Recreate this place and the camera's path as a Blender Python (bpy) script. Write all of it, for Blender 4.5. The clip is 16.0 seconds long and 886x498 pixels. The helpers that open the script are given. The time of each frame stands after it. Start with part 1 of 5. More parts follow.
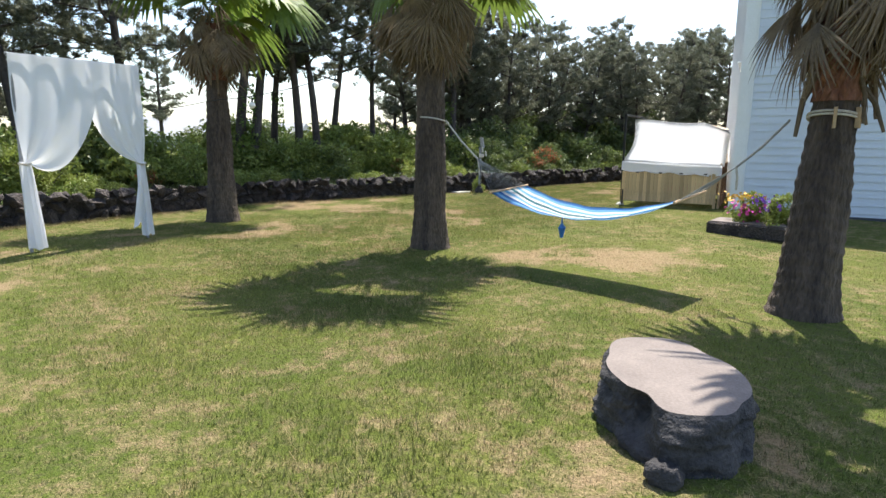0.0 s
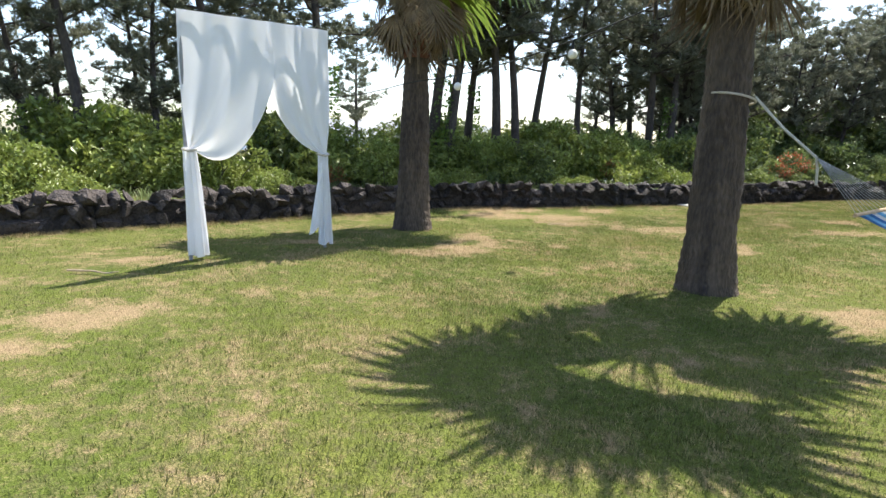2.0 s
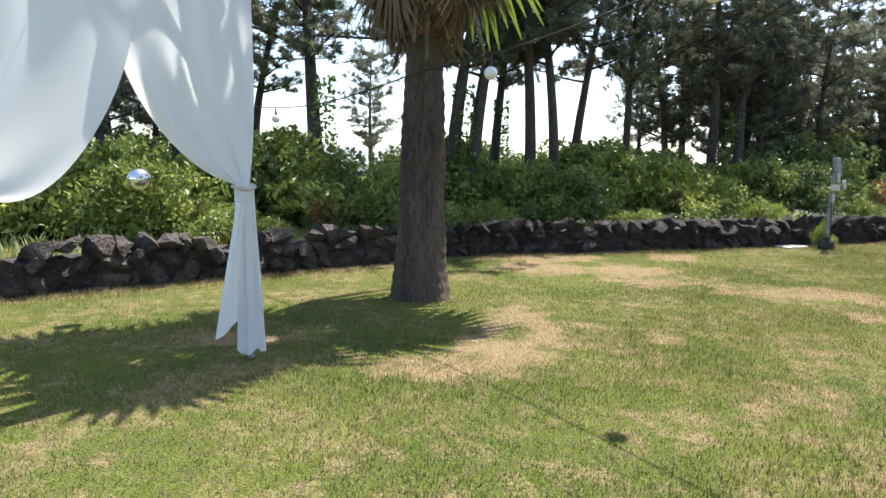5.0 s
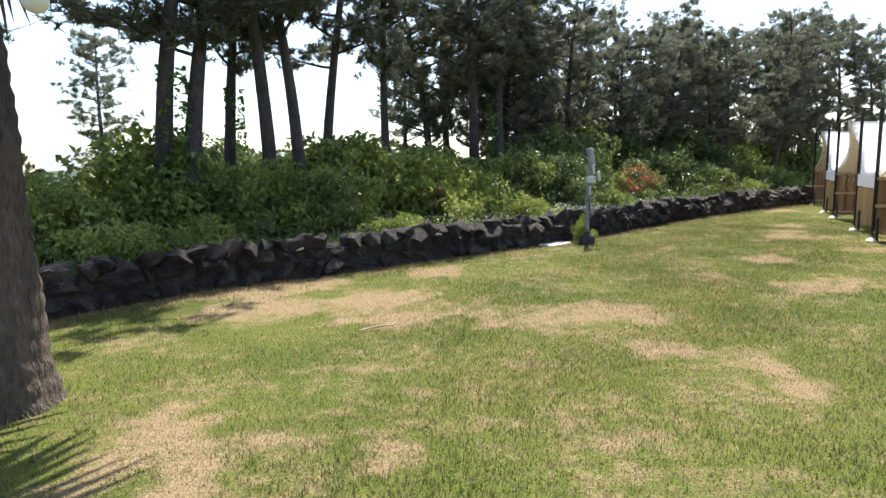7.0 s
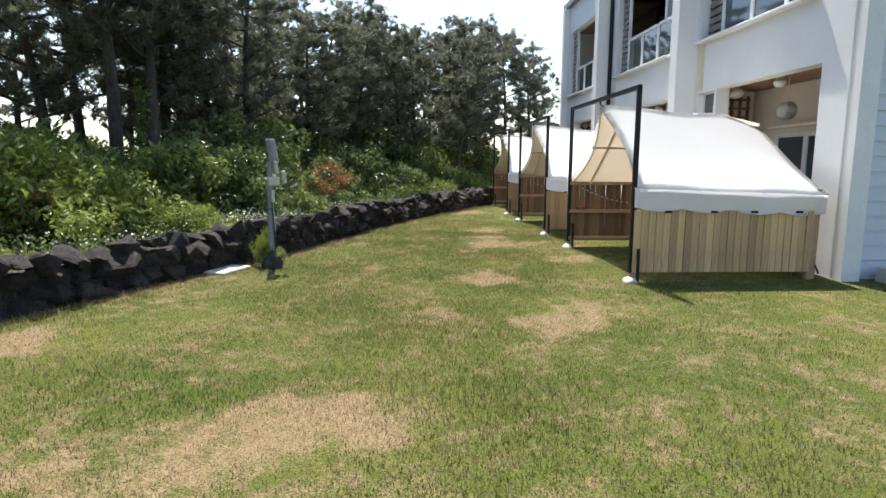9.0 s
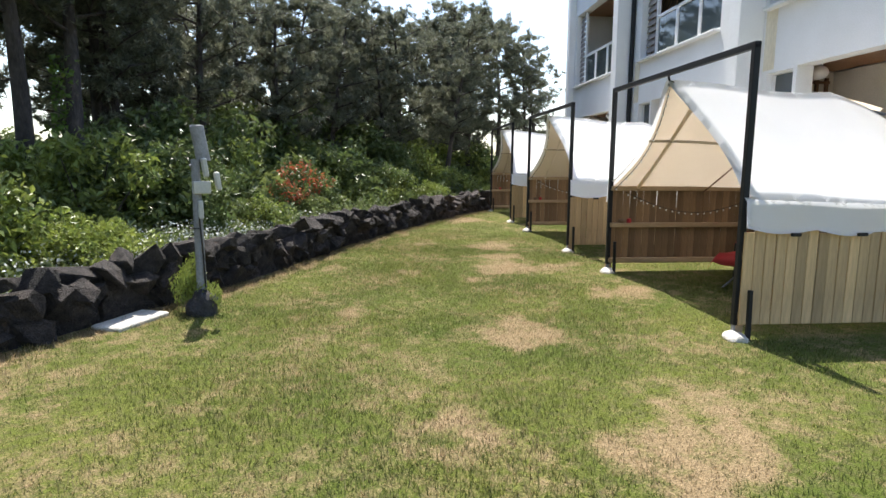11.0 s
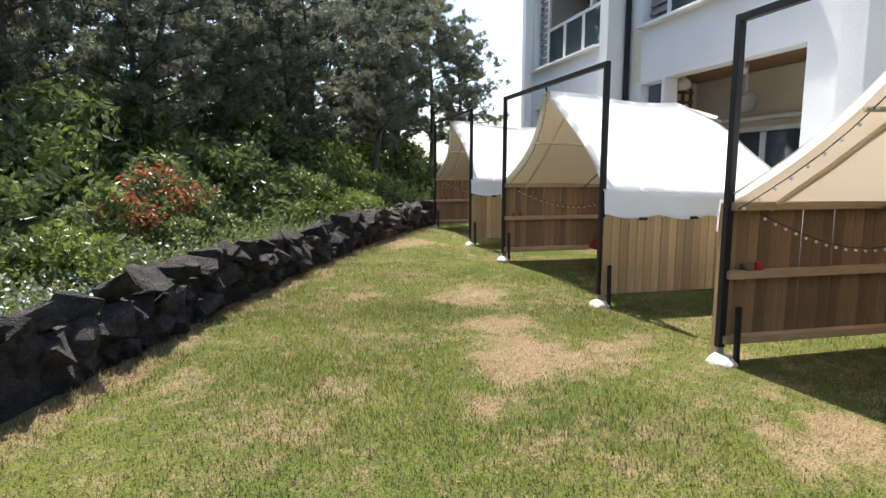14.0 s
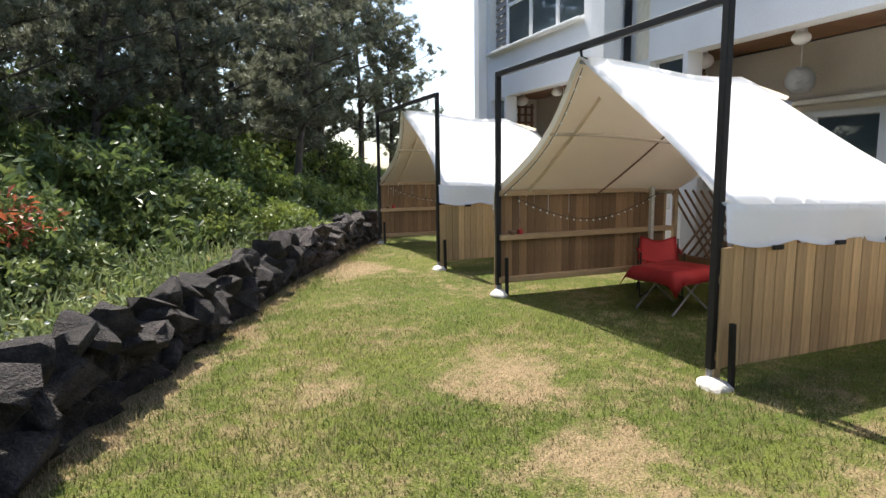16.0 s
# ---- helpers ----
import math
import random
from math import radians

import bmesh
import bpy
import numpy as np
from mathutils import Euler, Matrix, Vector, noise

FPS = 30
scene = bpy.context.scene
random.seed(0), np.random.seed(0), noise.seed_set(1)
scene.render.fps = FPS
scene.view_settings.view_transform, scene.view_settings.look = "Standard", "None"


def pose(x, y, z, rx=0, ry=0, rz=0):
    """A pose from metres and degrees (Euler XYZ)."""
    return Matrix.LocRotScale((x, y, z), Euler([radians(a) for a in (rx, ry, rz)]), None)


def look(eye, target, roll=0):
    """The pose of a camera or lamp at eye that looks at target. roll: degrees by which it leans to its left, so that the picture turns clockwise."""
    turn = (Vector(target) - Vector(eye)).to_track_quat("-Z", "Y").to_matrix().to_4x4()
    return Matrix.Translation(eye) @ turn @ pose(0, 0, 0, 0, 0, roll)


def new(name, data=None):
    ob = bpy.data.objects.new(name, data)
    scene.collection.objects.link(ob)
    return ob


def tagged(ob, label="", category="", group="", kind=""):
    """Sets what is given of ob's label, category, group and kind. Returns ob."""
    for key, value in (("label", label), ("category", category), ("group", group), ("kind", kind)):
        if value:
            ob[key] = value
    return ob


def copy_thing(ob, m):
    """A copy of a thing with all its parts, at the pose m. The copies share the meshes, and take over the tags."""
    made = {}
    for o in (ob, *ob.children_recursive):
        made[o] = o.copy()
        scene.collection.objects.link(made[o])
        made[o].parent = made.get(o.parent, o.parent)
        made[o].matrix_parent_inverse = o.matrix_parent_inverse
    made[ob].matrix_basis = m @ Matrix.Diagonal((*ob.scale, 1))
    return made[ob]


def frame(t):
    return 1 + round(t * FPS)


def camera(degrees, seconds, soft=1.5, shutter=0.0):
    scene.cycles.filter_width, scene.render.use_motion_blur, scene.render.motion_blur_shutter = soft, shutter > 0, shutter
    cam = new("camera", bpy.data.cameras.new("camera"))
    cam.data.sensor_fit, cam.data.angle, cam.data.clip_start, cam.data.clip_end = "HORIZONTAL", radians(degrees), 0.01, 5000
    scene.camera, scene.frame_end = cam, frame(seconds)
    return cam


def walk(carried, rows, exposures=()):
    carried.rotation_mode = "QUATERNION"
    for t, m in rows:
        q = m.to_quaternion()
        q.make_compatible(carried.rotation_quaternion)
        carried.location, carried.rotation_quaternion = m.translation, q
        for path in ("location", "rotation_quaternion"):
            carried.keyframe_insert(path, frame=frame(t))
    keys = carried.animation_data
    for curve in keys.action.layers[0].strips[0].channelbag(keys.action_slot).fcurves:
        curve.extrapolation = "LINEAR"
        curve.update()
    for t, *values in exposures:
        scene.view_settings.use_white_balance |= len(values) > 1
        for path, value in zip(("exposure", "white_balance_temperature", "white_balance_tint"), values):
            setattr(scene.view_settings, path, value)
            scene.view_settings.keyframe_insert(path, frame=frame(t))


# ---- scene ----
cam = camera(73.4, 16.0)
PATH = [
    (0, (0.161, -0.418, 1.749), (0.144, 1.549, 1.388), 0.5),
    (0.5, (-0.044, 0.314, 1.717), (-0.176, 2.278, 1.361), 1.3),
    (1, (-0.334, 0.989, 1.656), (-0.644, 2.933, 1.304), 2.0),
    (1.5, (-0.682, 1.663, 1.564), (-1.146, 3.577, 1.211), 1.4),
    (2, (-1.03, 2.318, 1.525), (-1.612, 4.199, 1.172), 1.5),
    (2.5, (-1.315, 2.88, 1.52), (-1.977, 4.735, 1.178), 1.5),
    (3, (-1.555, 3.436, 1.489), (-2.265, 5.276, 1.154), 1.8),
    (3.2, (-1.635, 3.655, 1.487), (-2.363, 5.489, 1.159), 2.2),
    (5.3, (-2.184, 6.232, 1.471), (-2.803, 8.117, 1.218), 0.3),
    (5.5, (-2.183, 6.512, 1.476), (-2.768, 8.409, 1.226), -0.0),
    (6, (-2.103, 7.187, 1.484), (-2.568, 9.116, 1.23), -0.4),
    (6.5, (-1.901, 7.793, 1.511), (-2.167, 9.758, 1.252), -0.8),
    (7, (-1.747, 8.306, 1.531), (-1.718, 10.287, 1.26), -1.2),
    (7.4, (-1.682, 8.736, 1.545), (-1.395, 10.698, 1.283), -0.7),
    (7.5, (-1.651, 8.871, 1.547), (-1.283, 10.817, 1.274), -0.8),
    (8, (-1.408, 9.663, 1.554), (-0.709, 11.514, 1.264), -0.3),
    (8.5, (-1.175, 10.404, 1.537), (-0.219, 12.136, 1.245), 0.1),
    (9, (-0.917, 11.052, 1.532), (0.075, 12.764, 1.242), 0.3),
    (9.2, (-0.821, 11.301, 1.53), (0.167, 13.015, 1.238), 0.7),
    (11.3, (0.372, 13.866, 1.497), (1.436, 15.535, 1.209), 0.5),
    (11.5, (0.491, 14.117, 1.492), (1.572, 15.775, 1.204), 0.7),
    (12, (0.811, 14.745, 1.486), (1.927, 16.381, 1.203), 0.4),
    (12.5, (1.153, 15.387, 1.476), (2.301, 17.001, 1.196), 0.3),
    (13, (1.491, 16.047, 1.469), (2.679, 17.633, 1.196), 0.2),
    (13.5, (1.831, 16.692, 1.451), (3.062, 18.244, 1.175), 0.2),
    (14, (2.105, 17.279, 1.44), (3.38, 18.796, 1.168), 0.1),
    (14.5, (2.383, 17.934, 1.421), (3.705, 19.41, 1.148), 0.1),
    (15, (2.65, 18.565, 1.437), (4.007, 20.009, 1.164), -0.2),
    (15.5, (2.954, 19.179, 1.445), (4.362, 20.573, 1.17), -0.4),
    (16, (3.299, 19.74, 1.464), (4.782, 21.054, 1.192), -0.7),
]
walk(cam, [(t, look(eye, target, roll)) for t, eye, target, roll in PATH],
     [(0.0, 1.12), (1.5, 1.27), (2.5, 1.30), (5.5, 1.30), (6.5, 1.30), (7.0, 1.24), (8.0, 1.10), (9.0, 0.98), (11.5, 1.07), (13.0, 1.10), (16.0, 1.12)])

# ---- world, sun, exposure ----
SUN_DIR = Vector((0.30, 0.95, 0.0)).normalized()
SUN_UP = radians(62)
world = bpy.data.worlds.new("sky_world")
scene.world = world
world.use_nodes = True
wn = world.node_tree
sky = wn.nodes.new("ShaderNodeTexSky")
sky.sky_type = 'NISHITA'
sky.sun_disc = False
sky.sun_elevation = SUN_UP
sky.sun_rotation = math.atan2(SUN_DIR.x, SUN_DIR.y)
sky.air_density, sky.dust_density, sky.ozone_density = 1.0, 1.3, 1.0
wn.links.new(sky.outputs[0], wn.nodes["Background"].inputs[0])
wn.nodes["Background"].inputs[1].default_value = 0.15
sun_data = bpy.data.lights.new("sun", 'SUN')
sun_data.energy, sun_data.angle, sun_data.color = 5.0, radians(0.5), (1.0, 0.95, 0.86)
sun = new("sun", sun_data)
sv = Vector((SUN_DIR.x * math.cos(SUN_UP), SUN_DIR.y * math.cos(SUN_UP), math.sin(SUN_UP)))
sun.matrix_world = look(sv * 60, (0, 0, 0))

# ---- materials ----
def ramp_mix(nt, fac, a, b):
    m = nt.nodes.new("ShaderNodeMix")
    m.data_type = 'RGBA'
    nt.links.new(fac, m.inputs[0])
    for i, c in ((6, a), (7, b)):
        if isinstance(c, tuple):
            m.inputs[i].default_value = (*c, 1)
        else:
            nt.links.new(c, m.inputs[i])
    return m.outputs[2]

def mrange(nt, val, a, b, c=0.0, d=1.0):
    m = nt.nodes.new("ShaderNodeMapRange")
    nt.links.new(val, m.inputs[0])
    for i, v in zip((1, 2, 3, 4), (a, b, c, d)):
        m.inputs[i].default_value = v
    return m.outputs[0]

def tex_noise(nt, scale, detail=4.0, stretch=None, rough=0.6):
    co = nt.nodes.new("ShaderNodeTexCoord")
    n = nt.nodes.new("ShaderNodeTexNoise")
    n.inputs["Scale"].default_value = scale
    n.inputs["Detail"].default_value = detail
    n.inputs["Roughness"].default_value = rough
    src = co.outputs["Object"]
    if stretch:
        mp = nt.nodes.new("ShaderNodeMapping")
        mp.inputs["Scale"].default_value = stretch
        nt.links.new(src, mp.inputs[0])
        src = mp.outputs[0]
    nt.links.new(src, n.inputs["Vector"])
    return n.outputs[0]

def scale_col(nt, col, fac):
    m = nt.nodes.new("ShaderNodeVectorMath")
    m.operation = 'SCALE'
    nt.links.new(col, m.inputs[0])
    nt.links.new(fac, m.inputs["Scale"])
    return m.outputs[0]

def mat(name, c1, c2, scale=3.0, fine=40.0, rough=0.8, bump=0.3, metal=0.0, var=0.25, stretch=None, vary="", through_light=0.0, spec=0.5, dist=0.01):
    """Two-scale noise between two colours with fine grain and relief; vary: 'object' or 'island'."""
    m = bpy.data.materials.new(name)
    m.use_nodes = True
    nt = m.node_tree
    b = nt.nodes["Principled BSDF"]
    f1 = mrange(nt, tex_noise(nt, scale, 5.0, stretch), 0.32, 0.68)
    f2raw = tex_noise(nt, fine, 3.0, stretch)
    col = ramp_mix(nt, f1, c1, c2)
    col = scale_col(nt, col, mrange(nt, f2raw, 0.25, 0.75, 1 - var, 1 + var))
    if vary:
        if vary == "object":
            o = nt.nodes.new("ShaderNodeObjectInfo").outputs["Random"]
        else:
            o = nt.nodes.new("ShaderNodeNewGeometry").outputs["Random Per Island"]
        col = scale_col(nt, col, mrange(nt, o, 0.0, 1.0, 0.68, 1.3))
    nt.links.new(col, b.inputs["Base Color"])
    b.inputs["Roughness"].default_value = rough
    b.inputs["Metallic"].default_value = metal
    b.inputs["Specular IOR Level"].default_value = spec
    if bump:
        bp = nt.nodes.new("ShaderNodeBump")
        bp.inputs["Strength"].default_value = bump
        bp.inputs["Distance"].default_value = dist
        nt.links.new(f2raw, bp.inputs["Height"])
        nt.links.new(bp.outputs[0], b.inputs["Normal"])
    if through_light:
        t = nt.nodes.new("ShaderNodeBsdfTranslucent")
        nt.links.new(col, t.inputs[0])
        mx = nt.nodes.new("ShaderNodeMixShader")
        mx.inputs[0].default_value = through_light
        nt.links.new(b.outputs[0], mx.inputs[1])
        nt.links.new(t.outputs[0], mx.inputs[2])
        nt.links.new(mx.outputs[0], nt.nodes["Material Output"].inputs[0])
    return m

def plain(name, c, rough=0.5, metal=0.0, trans=0.0):
    m = bpy.data.materials.new(name)
    m.use_nodes = True
    b = m.node_tree.nodes["Principled BSDF"]
    b.inputs["Base Color"].default_value = (*c, 1)
    b.inputs["Roughness"].default_value = rough
    b.inputs["Metallic"].default_value = metal
    b.inputs["Transmission Weight"].default_value = trans
    return m

def lawn_mat(name, blades):
    """Green turf with straw-coloured dry patches carried by the point attribute 'dry'."""
    m = bpy.data.materials.new(name)
    m.use_nodes = True
    nt = m.node_tree
    b = nt.nodes["Principled BSDF"]
    at = nt.nodes.new("ShaderNodeAttribute")
    at.attribute_name = "dry"
    big = mrange(nt, tex_noise(nt, 0.55, 4.0), 0.35, 0.65)
    mid = tex_noise(nt, 14.0, 4.0)
    fine = tex_noise(nt, 70.0, 3.0)
    green = ramp_mix(nt, big, (0.094, 0.128, 0.026), (0.158, 0.176, 0.042))
    if not blades:
        green = ramp_mix(nt, mrange(nt, mid, 0.45, 0.7), green, (0.13, 0.125, 0.055))
    straw = ramp_mix(nt, mid, (0.36, 0.27, 0.16), (0.26, 0.19, 0.105))
    add = nt.nodes.new("ShaderNodeMath")
    add.operation = 'MULTIPLY_ADD'
    if blades:
        rnd = nt.nodes.new("ShaderNodeNewGeometry").outputs["Random Per Island"]
    else:
        rnd = fine
    nt.links.new(rnd, add.inputs[0])
    add.inputs[1].default_value = 0.55
    clump = nt.nodes.new("ShaderNodeMath")
    clump.operation = 'ADD'
    nt.links.new(at.outputs["Fac"], clump.inputs[0])
    nt.links.new(mrange(nt, tex_noise(nt, 4.5, 5.0, None, 0.75), 0.3, 0.7, -0.42, 0.46), clump.inputs[1])
    nt.links.new(clump.outputs[0], add.inputs[2])
    col = ramp_mix(nt, mrange(nt, add.outputs[0], 0.50, 1.05), green, straw)
    col = scale_col(nt, col, mrange(nt, rnd, 0.0, 1.0, 0.46, 1.42) if blades else mrange(nt, fine, 0.3, 0.7, 0.5, 1.02))
    nt.links.new(col, b.inputs["Base Color"])
    b.inputs["Roughness"].default_value = 0.75 if blades else 0.95
    b.inputs["Specular IOR Level"].default_value = 0.3 if blades else 0.05
    if blades:
        t = nt.nodes.new("ShaderNodeBsdfTranslucent")
        nt.links.new(col, t.inputs[0])
        mx = nt.nodes.new("ShaderNodeMixShader")
        mx.inputs[0].default_value = 0.4
        nt.links.new(b.outputs[0], mx.inputs[1])
        nt.links.new(t.outputs[0], mx.inputs[2])
        nt.links.new(mx.outputs[0], nt.nodes["Material Output"].inputs[0])
    else:
        bp = nt.nodes.new("ShaderNodeBump")
        bp.inputs["Strength"].default_value = 0.8
        bp.inputs["Distance"].default_value = 0.03
        nt.links.new(fine, bp.inputs["Height"])
        nt.links.new(bp.outputs[0], b.inputs["Normal"])
    return m

M_LAWN = lawn_mat("turf_soil", False)
M_BLADE = lawn_mat("turf_blades", True)
M_BASALT = mat("basalt", (0.014, 0.011, 0.011), (0.074, 0.058, 0.052), 4.0, 24, 0.85, 1.0, vary="object", var=0.55, dist=0.08)
M_ROCKTOP = mat("worn_stone_top", (0.20, 0.165, 0.145), (0.15, 0.122, 0.108), 3, 60, 0.85, 0.3, var=0.18)
M_ROCKSIDE = mat("dark_vesicular_stone", (0.018, 0.017, 0.019), (0.062, 0.056, 0.055), 5, 30, 0.85, 1.0, var=0.5, dist=0.03)
M_PALM = mat("palm_bark", (0.036, 0.025, 0.019), (0.120, 0.088, 0.064), 2.2, 22, 0.95, 1.0, var=0.55, stretch=(1.6, 1.6, 0.35), dist=0.05)
M_PALMRED = mat("palm_red_fibre", (0.14, 0.055, 0.035), (0.22, 0.10, 0.06), 6, 30, 0.95, 1.0, var=0.4, stretch=(1, 1, 0.4), dist=0.03)
M_DEAD = mat("dead_frond", (0.25, 0.185, 0.115), (0.16, 0.115, 0.075), 4, 30, 0.9, 0.2, vary="object", through_light=0.25)
M_FROND = mat("green_frond", (0.12, 0.20, 0.035), (0.20, 0.26, 0.05), 3, 20, 0.55, 0.1, vary="object", through_light=0.4)
M_PINEBARK = mat("pine_bark", (0.045, 0.036, 0.032), (0.090, 0.074, 0.064), 5, 18, 0.95, 1.0, var=0.4, stretch=(1, 1, 0.35), dist=0.04)
M_NEEDLE = mat("pine_needles", (0.125, 0.140, 0.092), (0.200, 0.205, 0.140), 0.9, 5, 0.5, 0, vary="island", through_light=0.4)
M_LEAF = mat("shrub_leaves", (0.150, 0.205, 0.040), (0.310, 0.345, 0.085), 1.3, 8, 0.45, 0, vary="island", through_light=0.35)
M_LEAFDARK = mat("dark_glossy_leaves", (0.090, 0.135, 0.042), (0.180, 0.215, 0.070), 1.3, 8, 0.42, 0, vary="island", through_light=0.35)
M_LEAFRED = mat("red_young_leaves", (0.45, 0.085, 0.045), (0.30, 0.13, 0.06), 3, 9, 0.45, 0, vary="island", through_light=0.35)
M_IVY = mat("ivy_leaves", (0.10, 0.18, 0.035), (0.17, 0.26, 0.05), 2, 9, 0.45, 0, vary="island", through_light=0.35)
M_WEED = mat("tall_weeds", (0.13, 0.18, 0.05), (0.25, 0.28, 0.13), 2, 10, 0.7, 0, vary="island", through_light=0.35)
M_CURTAIN = mat("white_voile", (0.84, 0.84, 0.86), (0.80, 0.81, 0.84), 2, 400, 0.85, 0.05, var=0.03, through_light=0.42, dist=0.002)
M_CANVAS = mat("white_canvas", (0.89, 0.89, 0.89), (0.86, 0.86, 0.86), 1.2, 300, 0.85, 0.1, var=0.04, through_light=0.28, dist=0.002)
M_BEIGESEAM = mat("cream_strap", (0.50, 0.40, 0.29), (0.42, 0.33, 0.24), 3, 200, 0.9, 0.2, var=0.1)
# board brown darkened to hold the shade inside the tents
M_BOARDSHADE = mat("shaded_brown_board", (0.20, 0.115, 0.055), (0.28, 0.165, 0.08), 2, 30, 0.8, 0.3, var=0.25, stretch=(6, 6, 0.5), vary="object")
M_CANVASBEIGE = mat("cream_canvas_inside", (0.86, 0.74, 0.60), (0.82, 0.70, 0.56), 1.2, 300, 0.9, 0.1, var=0.04, through_light=0.45, dist=0.002)
M_BOARD = mat("cedar_board", (0.47, 0.31, 0.155), (0.58, 0.40, 0.21), 2.0, 22, 0.75, 0.3, vary="object", var=0.2, stretch=(3, 3, 0.25), dist=0.004)
M_BOARDRAIL = mat("cedar_rail", (0.36, 0.24, 0.13), (0.46, 0.32, 0.18), 2.0, 22, 0.75, 0.3, var=0.2, stretch=(0.3, 3, 3), dist=0.004)
M_LATTICE = mat("dark_trellis_wood", (0.16, 0.09, 0.05), (0.24, 0.14, 0.08), 3, 25, 0.8, 0.3)
M_STEEL = mat("black_painted_steel", (0.010, 0.010, 0.011), (0.018, 0.017, 0.017), 4, 60, 0.55, 0.1, spec=0.3)
M_CONCRETE = mat("pale_concrete", (0.60, 0.57, 0.51), (0.48, 0.45, 0.40), 5, 50, 0.9, 0.6, var=0.2)
M_GREYPOLE = mat("weathered_grey_pole", (0.30, 0.30, 0.31), (0.22, 0.22, 0.23), 4, 40, 0.8, 0.4, var=0.2)
M_LIGHTBOX = mat("off_white_plastic", (0.55, 0.54, 0.50), (0.46, 0.45, 0.42), 5, 60, 0.5, 0.1, var=0.1)
M_STUCCO = mat("white_stucco", (0.80, 0.80, 0.79), (0.72, 0.72, 0.70), 0.8, 60, 0.9, 0.3, var=0.07, dist=0.004)
M_STAIN = mat("stained_stucco", (0.76, 0.70, 0.56), (0.66, 0.58, 0.42), 1.5, 30, 0.9, 0.3, var=0.12, stretch=(1, 1, 0.3))
M_SIDING = mat("pale_blue_siding", (0.60, 0.64, 0.69), (0.54, 0.58, 0.64), 0.9, 50, 0.6, 0.1, var=0.06)
M_DARKPLINTH = mat("dark_plinth", (0.03, 0.035, 0.045), (0.05, 0.05, 0.06), 3, 40, 0.8, 0.3)
M_ROOF = mat("grey_roof_sheet", (0.22, 0.23, 0.25), (0.28, 0.29, 0.31), 2, 40, 0.6, 0.1)
M_WOODCEIL = mat("red_brown_ceiling_wood", (0.24, 0.115, 0.055), (0.33, 0.17, 0.085), 2, 20, 0.5, 0.2, stretch=(0.3, 4, 4))
M_CREAM = mat("cream_plaster", (0.72, 0.67, 0.58), (0.64, 0.59, 0.50), 1.2, 40, 0.9, 0.2, var=0.08)
M_FRAMEWHITE = mat("white_frame_paint", (0.78, 0.78, 0.77), (0.70, 0.70, 0.69), 3, 60, 0.45, 0.05, var=0.05)
M_GLASS = plain("window_glass", (0.05, 0.07, 0.08), 0.03)
M_GLASS.node_tree.nodes["Principled BSDF"].inputs["Specular IOR Level"].default_value = 0.9
# near-black tone that puts the rooms' dimness into the colour
M_INSIDESHADE = mat("interior_shade_tone", (0.10, 0.09, 0.08), (0.06, 0.055, 0.05), 2, 20, 0.9, 0.1)
M_BLIND = mat("grey_wood_blind", (0.20, 0.18, 0.17), (0.28, 0.25, 0.23), 3, 30, 0.8, 0.2)
M_RED = mat("red_polyester", (0.48, 0.030, 0.030), (0.38, 0.022, 0.022), 3, 120, 0.75, 0.2, var=0.1, dist=0.003)
M_ROPE = mat("pale_rope", (0.55, 0.50, 0.42), (0.42, 0.38, 0.32), 20, 150, 0.9, 0.5)
M_DARKROPE = mat("grey_rope", (0.20, 0.20, 0.19), (0.28, 0.27, 0.25), 20, 150, 0.9, 0.5)
M_PALEFLOWER = plain("pale_flower_heads", (0.62, 0.62, 0.58), 0.8)
M_CABLE = plain("black_cable", (0.012, 0.012, 0.012), 0.6)
M_BULB = plain("frosted_bulb", (0.78, 0.76, 0.72), 0.25)
M_LAMPWHITE = plain("white_lamp_shade", (0.80, 0.79, 0.76), 0.5)
M_SILVER = plain("silver_ball", (0.72, 0.73, 0.75), 0.18, 0.9)
M_FLOWER = [plain("magenta_petals", (0.60, 0.06, 0.30), 0.6), plain("violet_petals", (0.22, 0.07, 0.45), 0.6), plain("yellow_petals", (0.70, 0.42, 0.06), 0.6)]
M_STICK = mat("dry_stick", (0.30, 0.22, 0.14), (0.42, 0.33, 0.22), 8, 40, 0.9, 0.3)
M_BLUE = [mat("hammock_" + n, c, tuple(v * 0.85 for v in c), 3, 150, 0.85, 0.2, var=0.12, through_light=0.3, dist=0.003)
          for n, c in (("royal_blue", (0.05, 0.20, 0.50)), ("sky_blue", (0.22, 0.52, 0.78)), ("white", (0.80, 0.82, 0.84)), ("teal", (0.05, 0.22, 0.27)))]

# ---- builders ----
def finish(bm, name, material, smooth=False):
    me = bpy.data.meshes.new(name)
    bm.normal_update()
    bm.to_mesh(me)
    bm.free()
    for m in (material if isinstance(material, list) else [material]):
        me.materials.append(m)
    if smooth:
        me.shade_smooth()
    return me

def part(name, bm, material, parent, label="", smooth=False):
    """Links a bmesh (or a ready mesh) as one mesh object under a thing or part."""
    me = bm if isinstance(bm, bpy.types.Mesh) else finish(bm, name, material, smooth)
    ob = new(name, me)
    ob.parent = parent
    if label:
        ob["label"] = label
    return ob

def thing(name, label, category, m=None, group="", kind=""):
    ob = new(name)
    ob.empty_display_size = 0.2
    if m is not None:
        ob.matrix_basis = m
    return tagged(ob, label, category, group, kind)

def solid(name, bm, material, label, category, m=None, group="", kind="", smooth=False):
    ob = new(name, finish(bm, name, material, smooth))
    if m is not None:
        ob.matrix_basis = m
    return tagged(ob, label, category, group, kind)

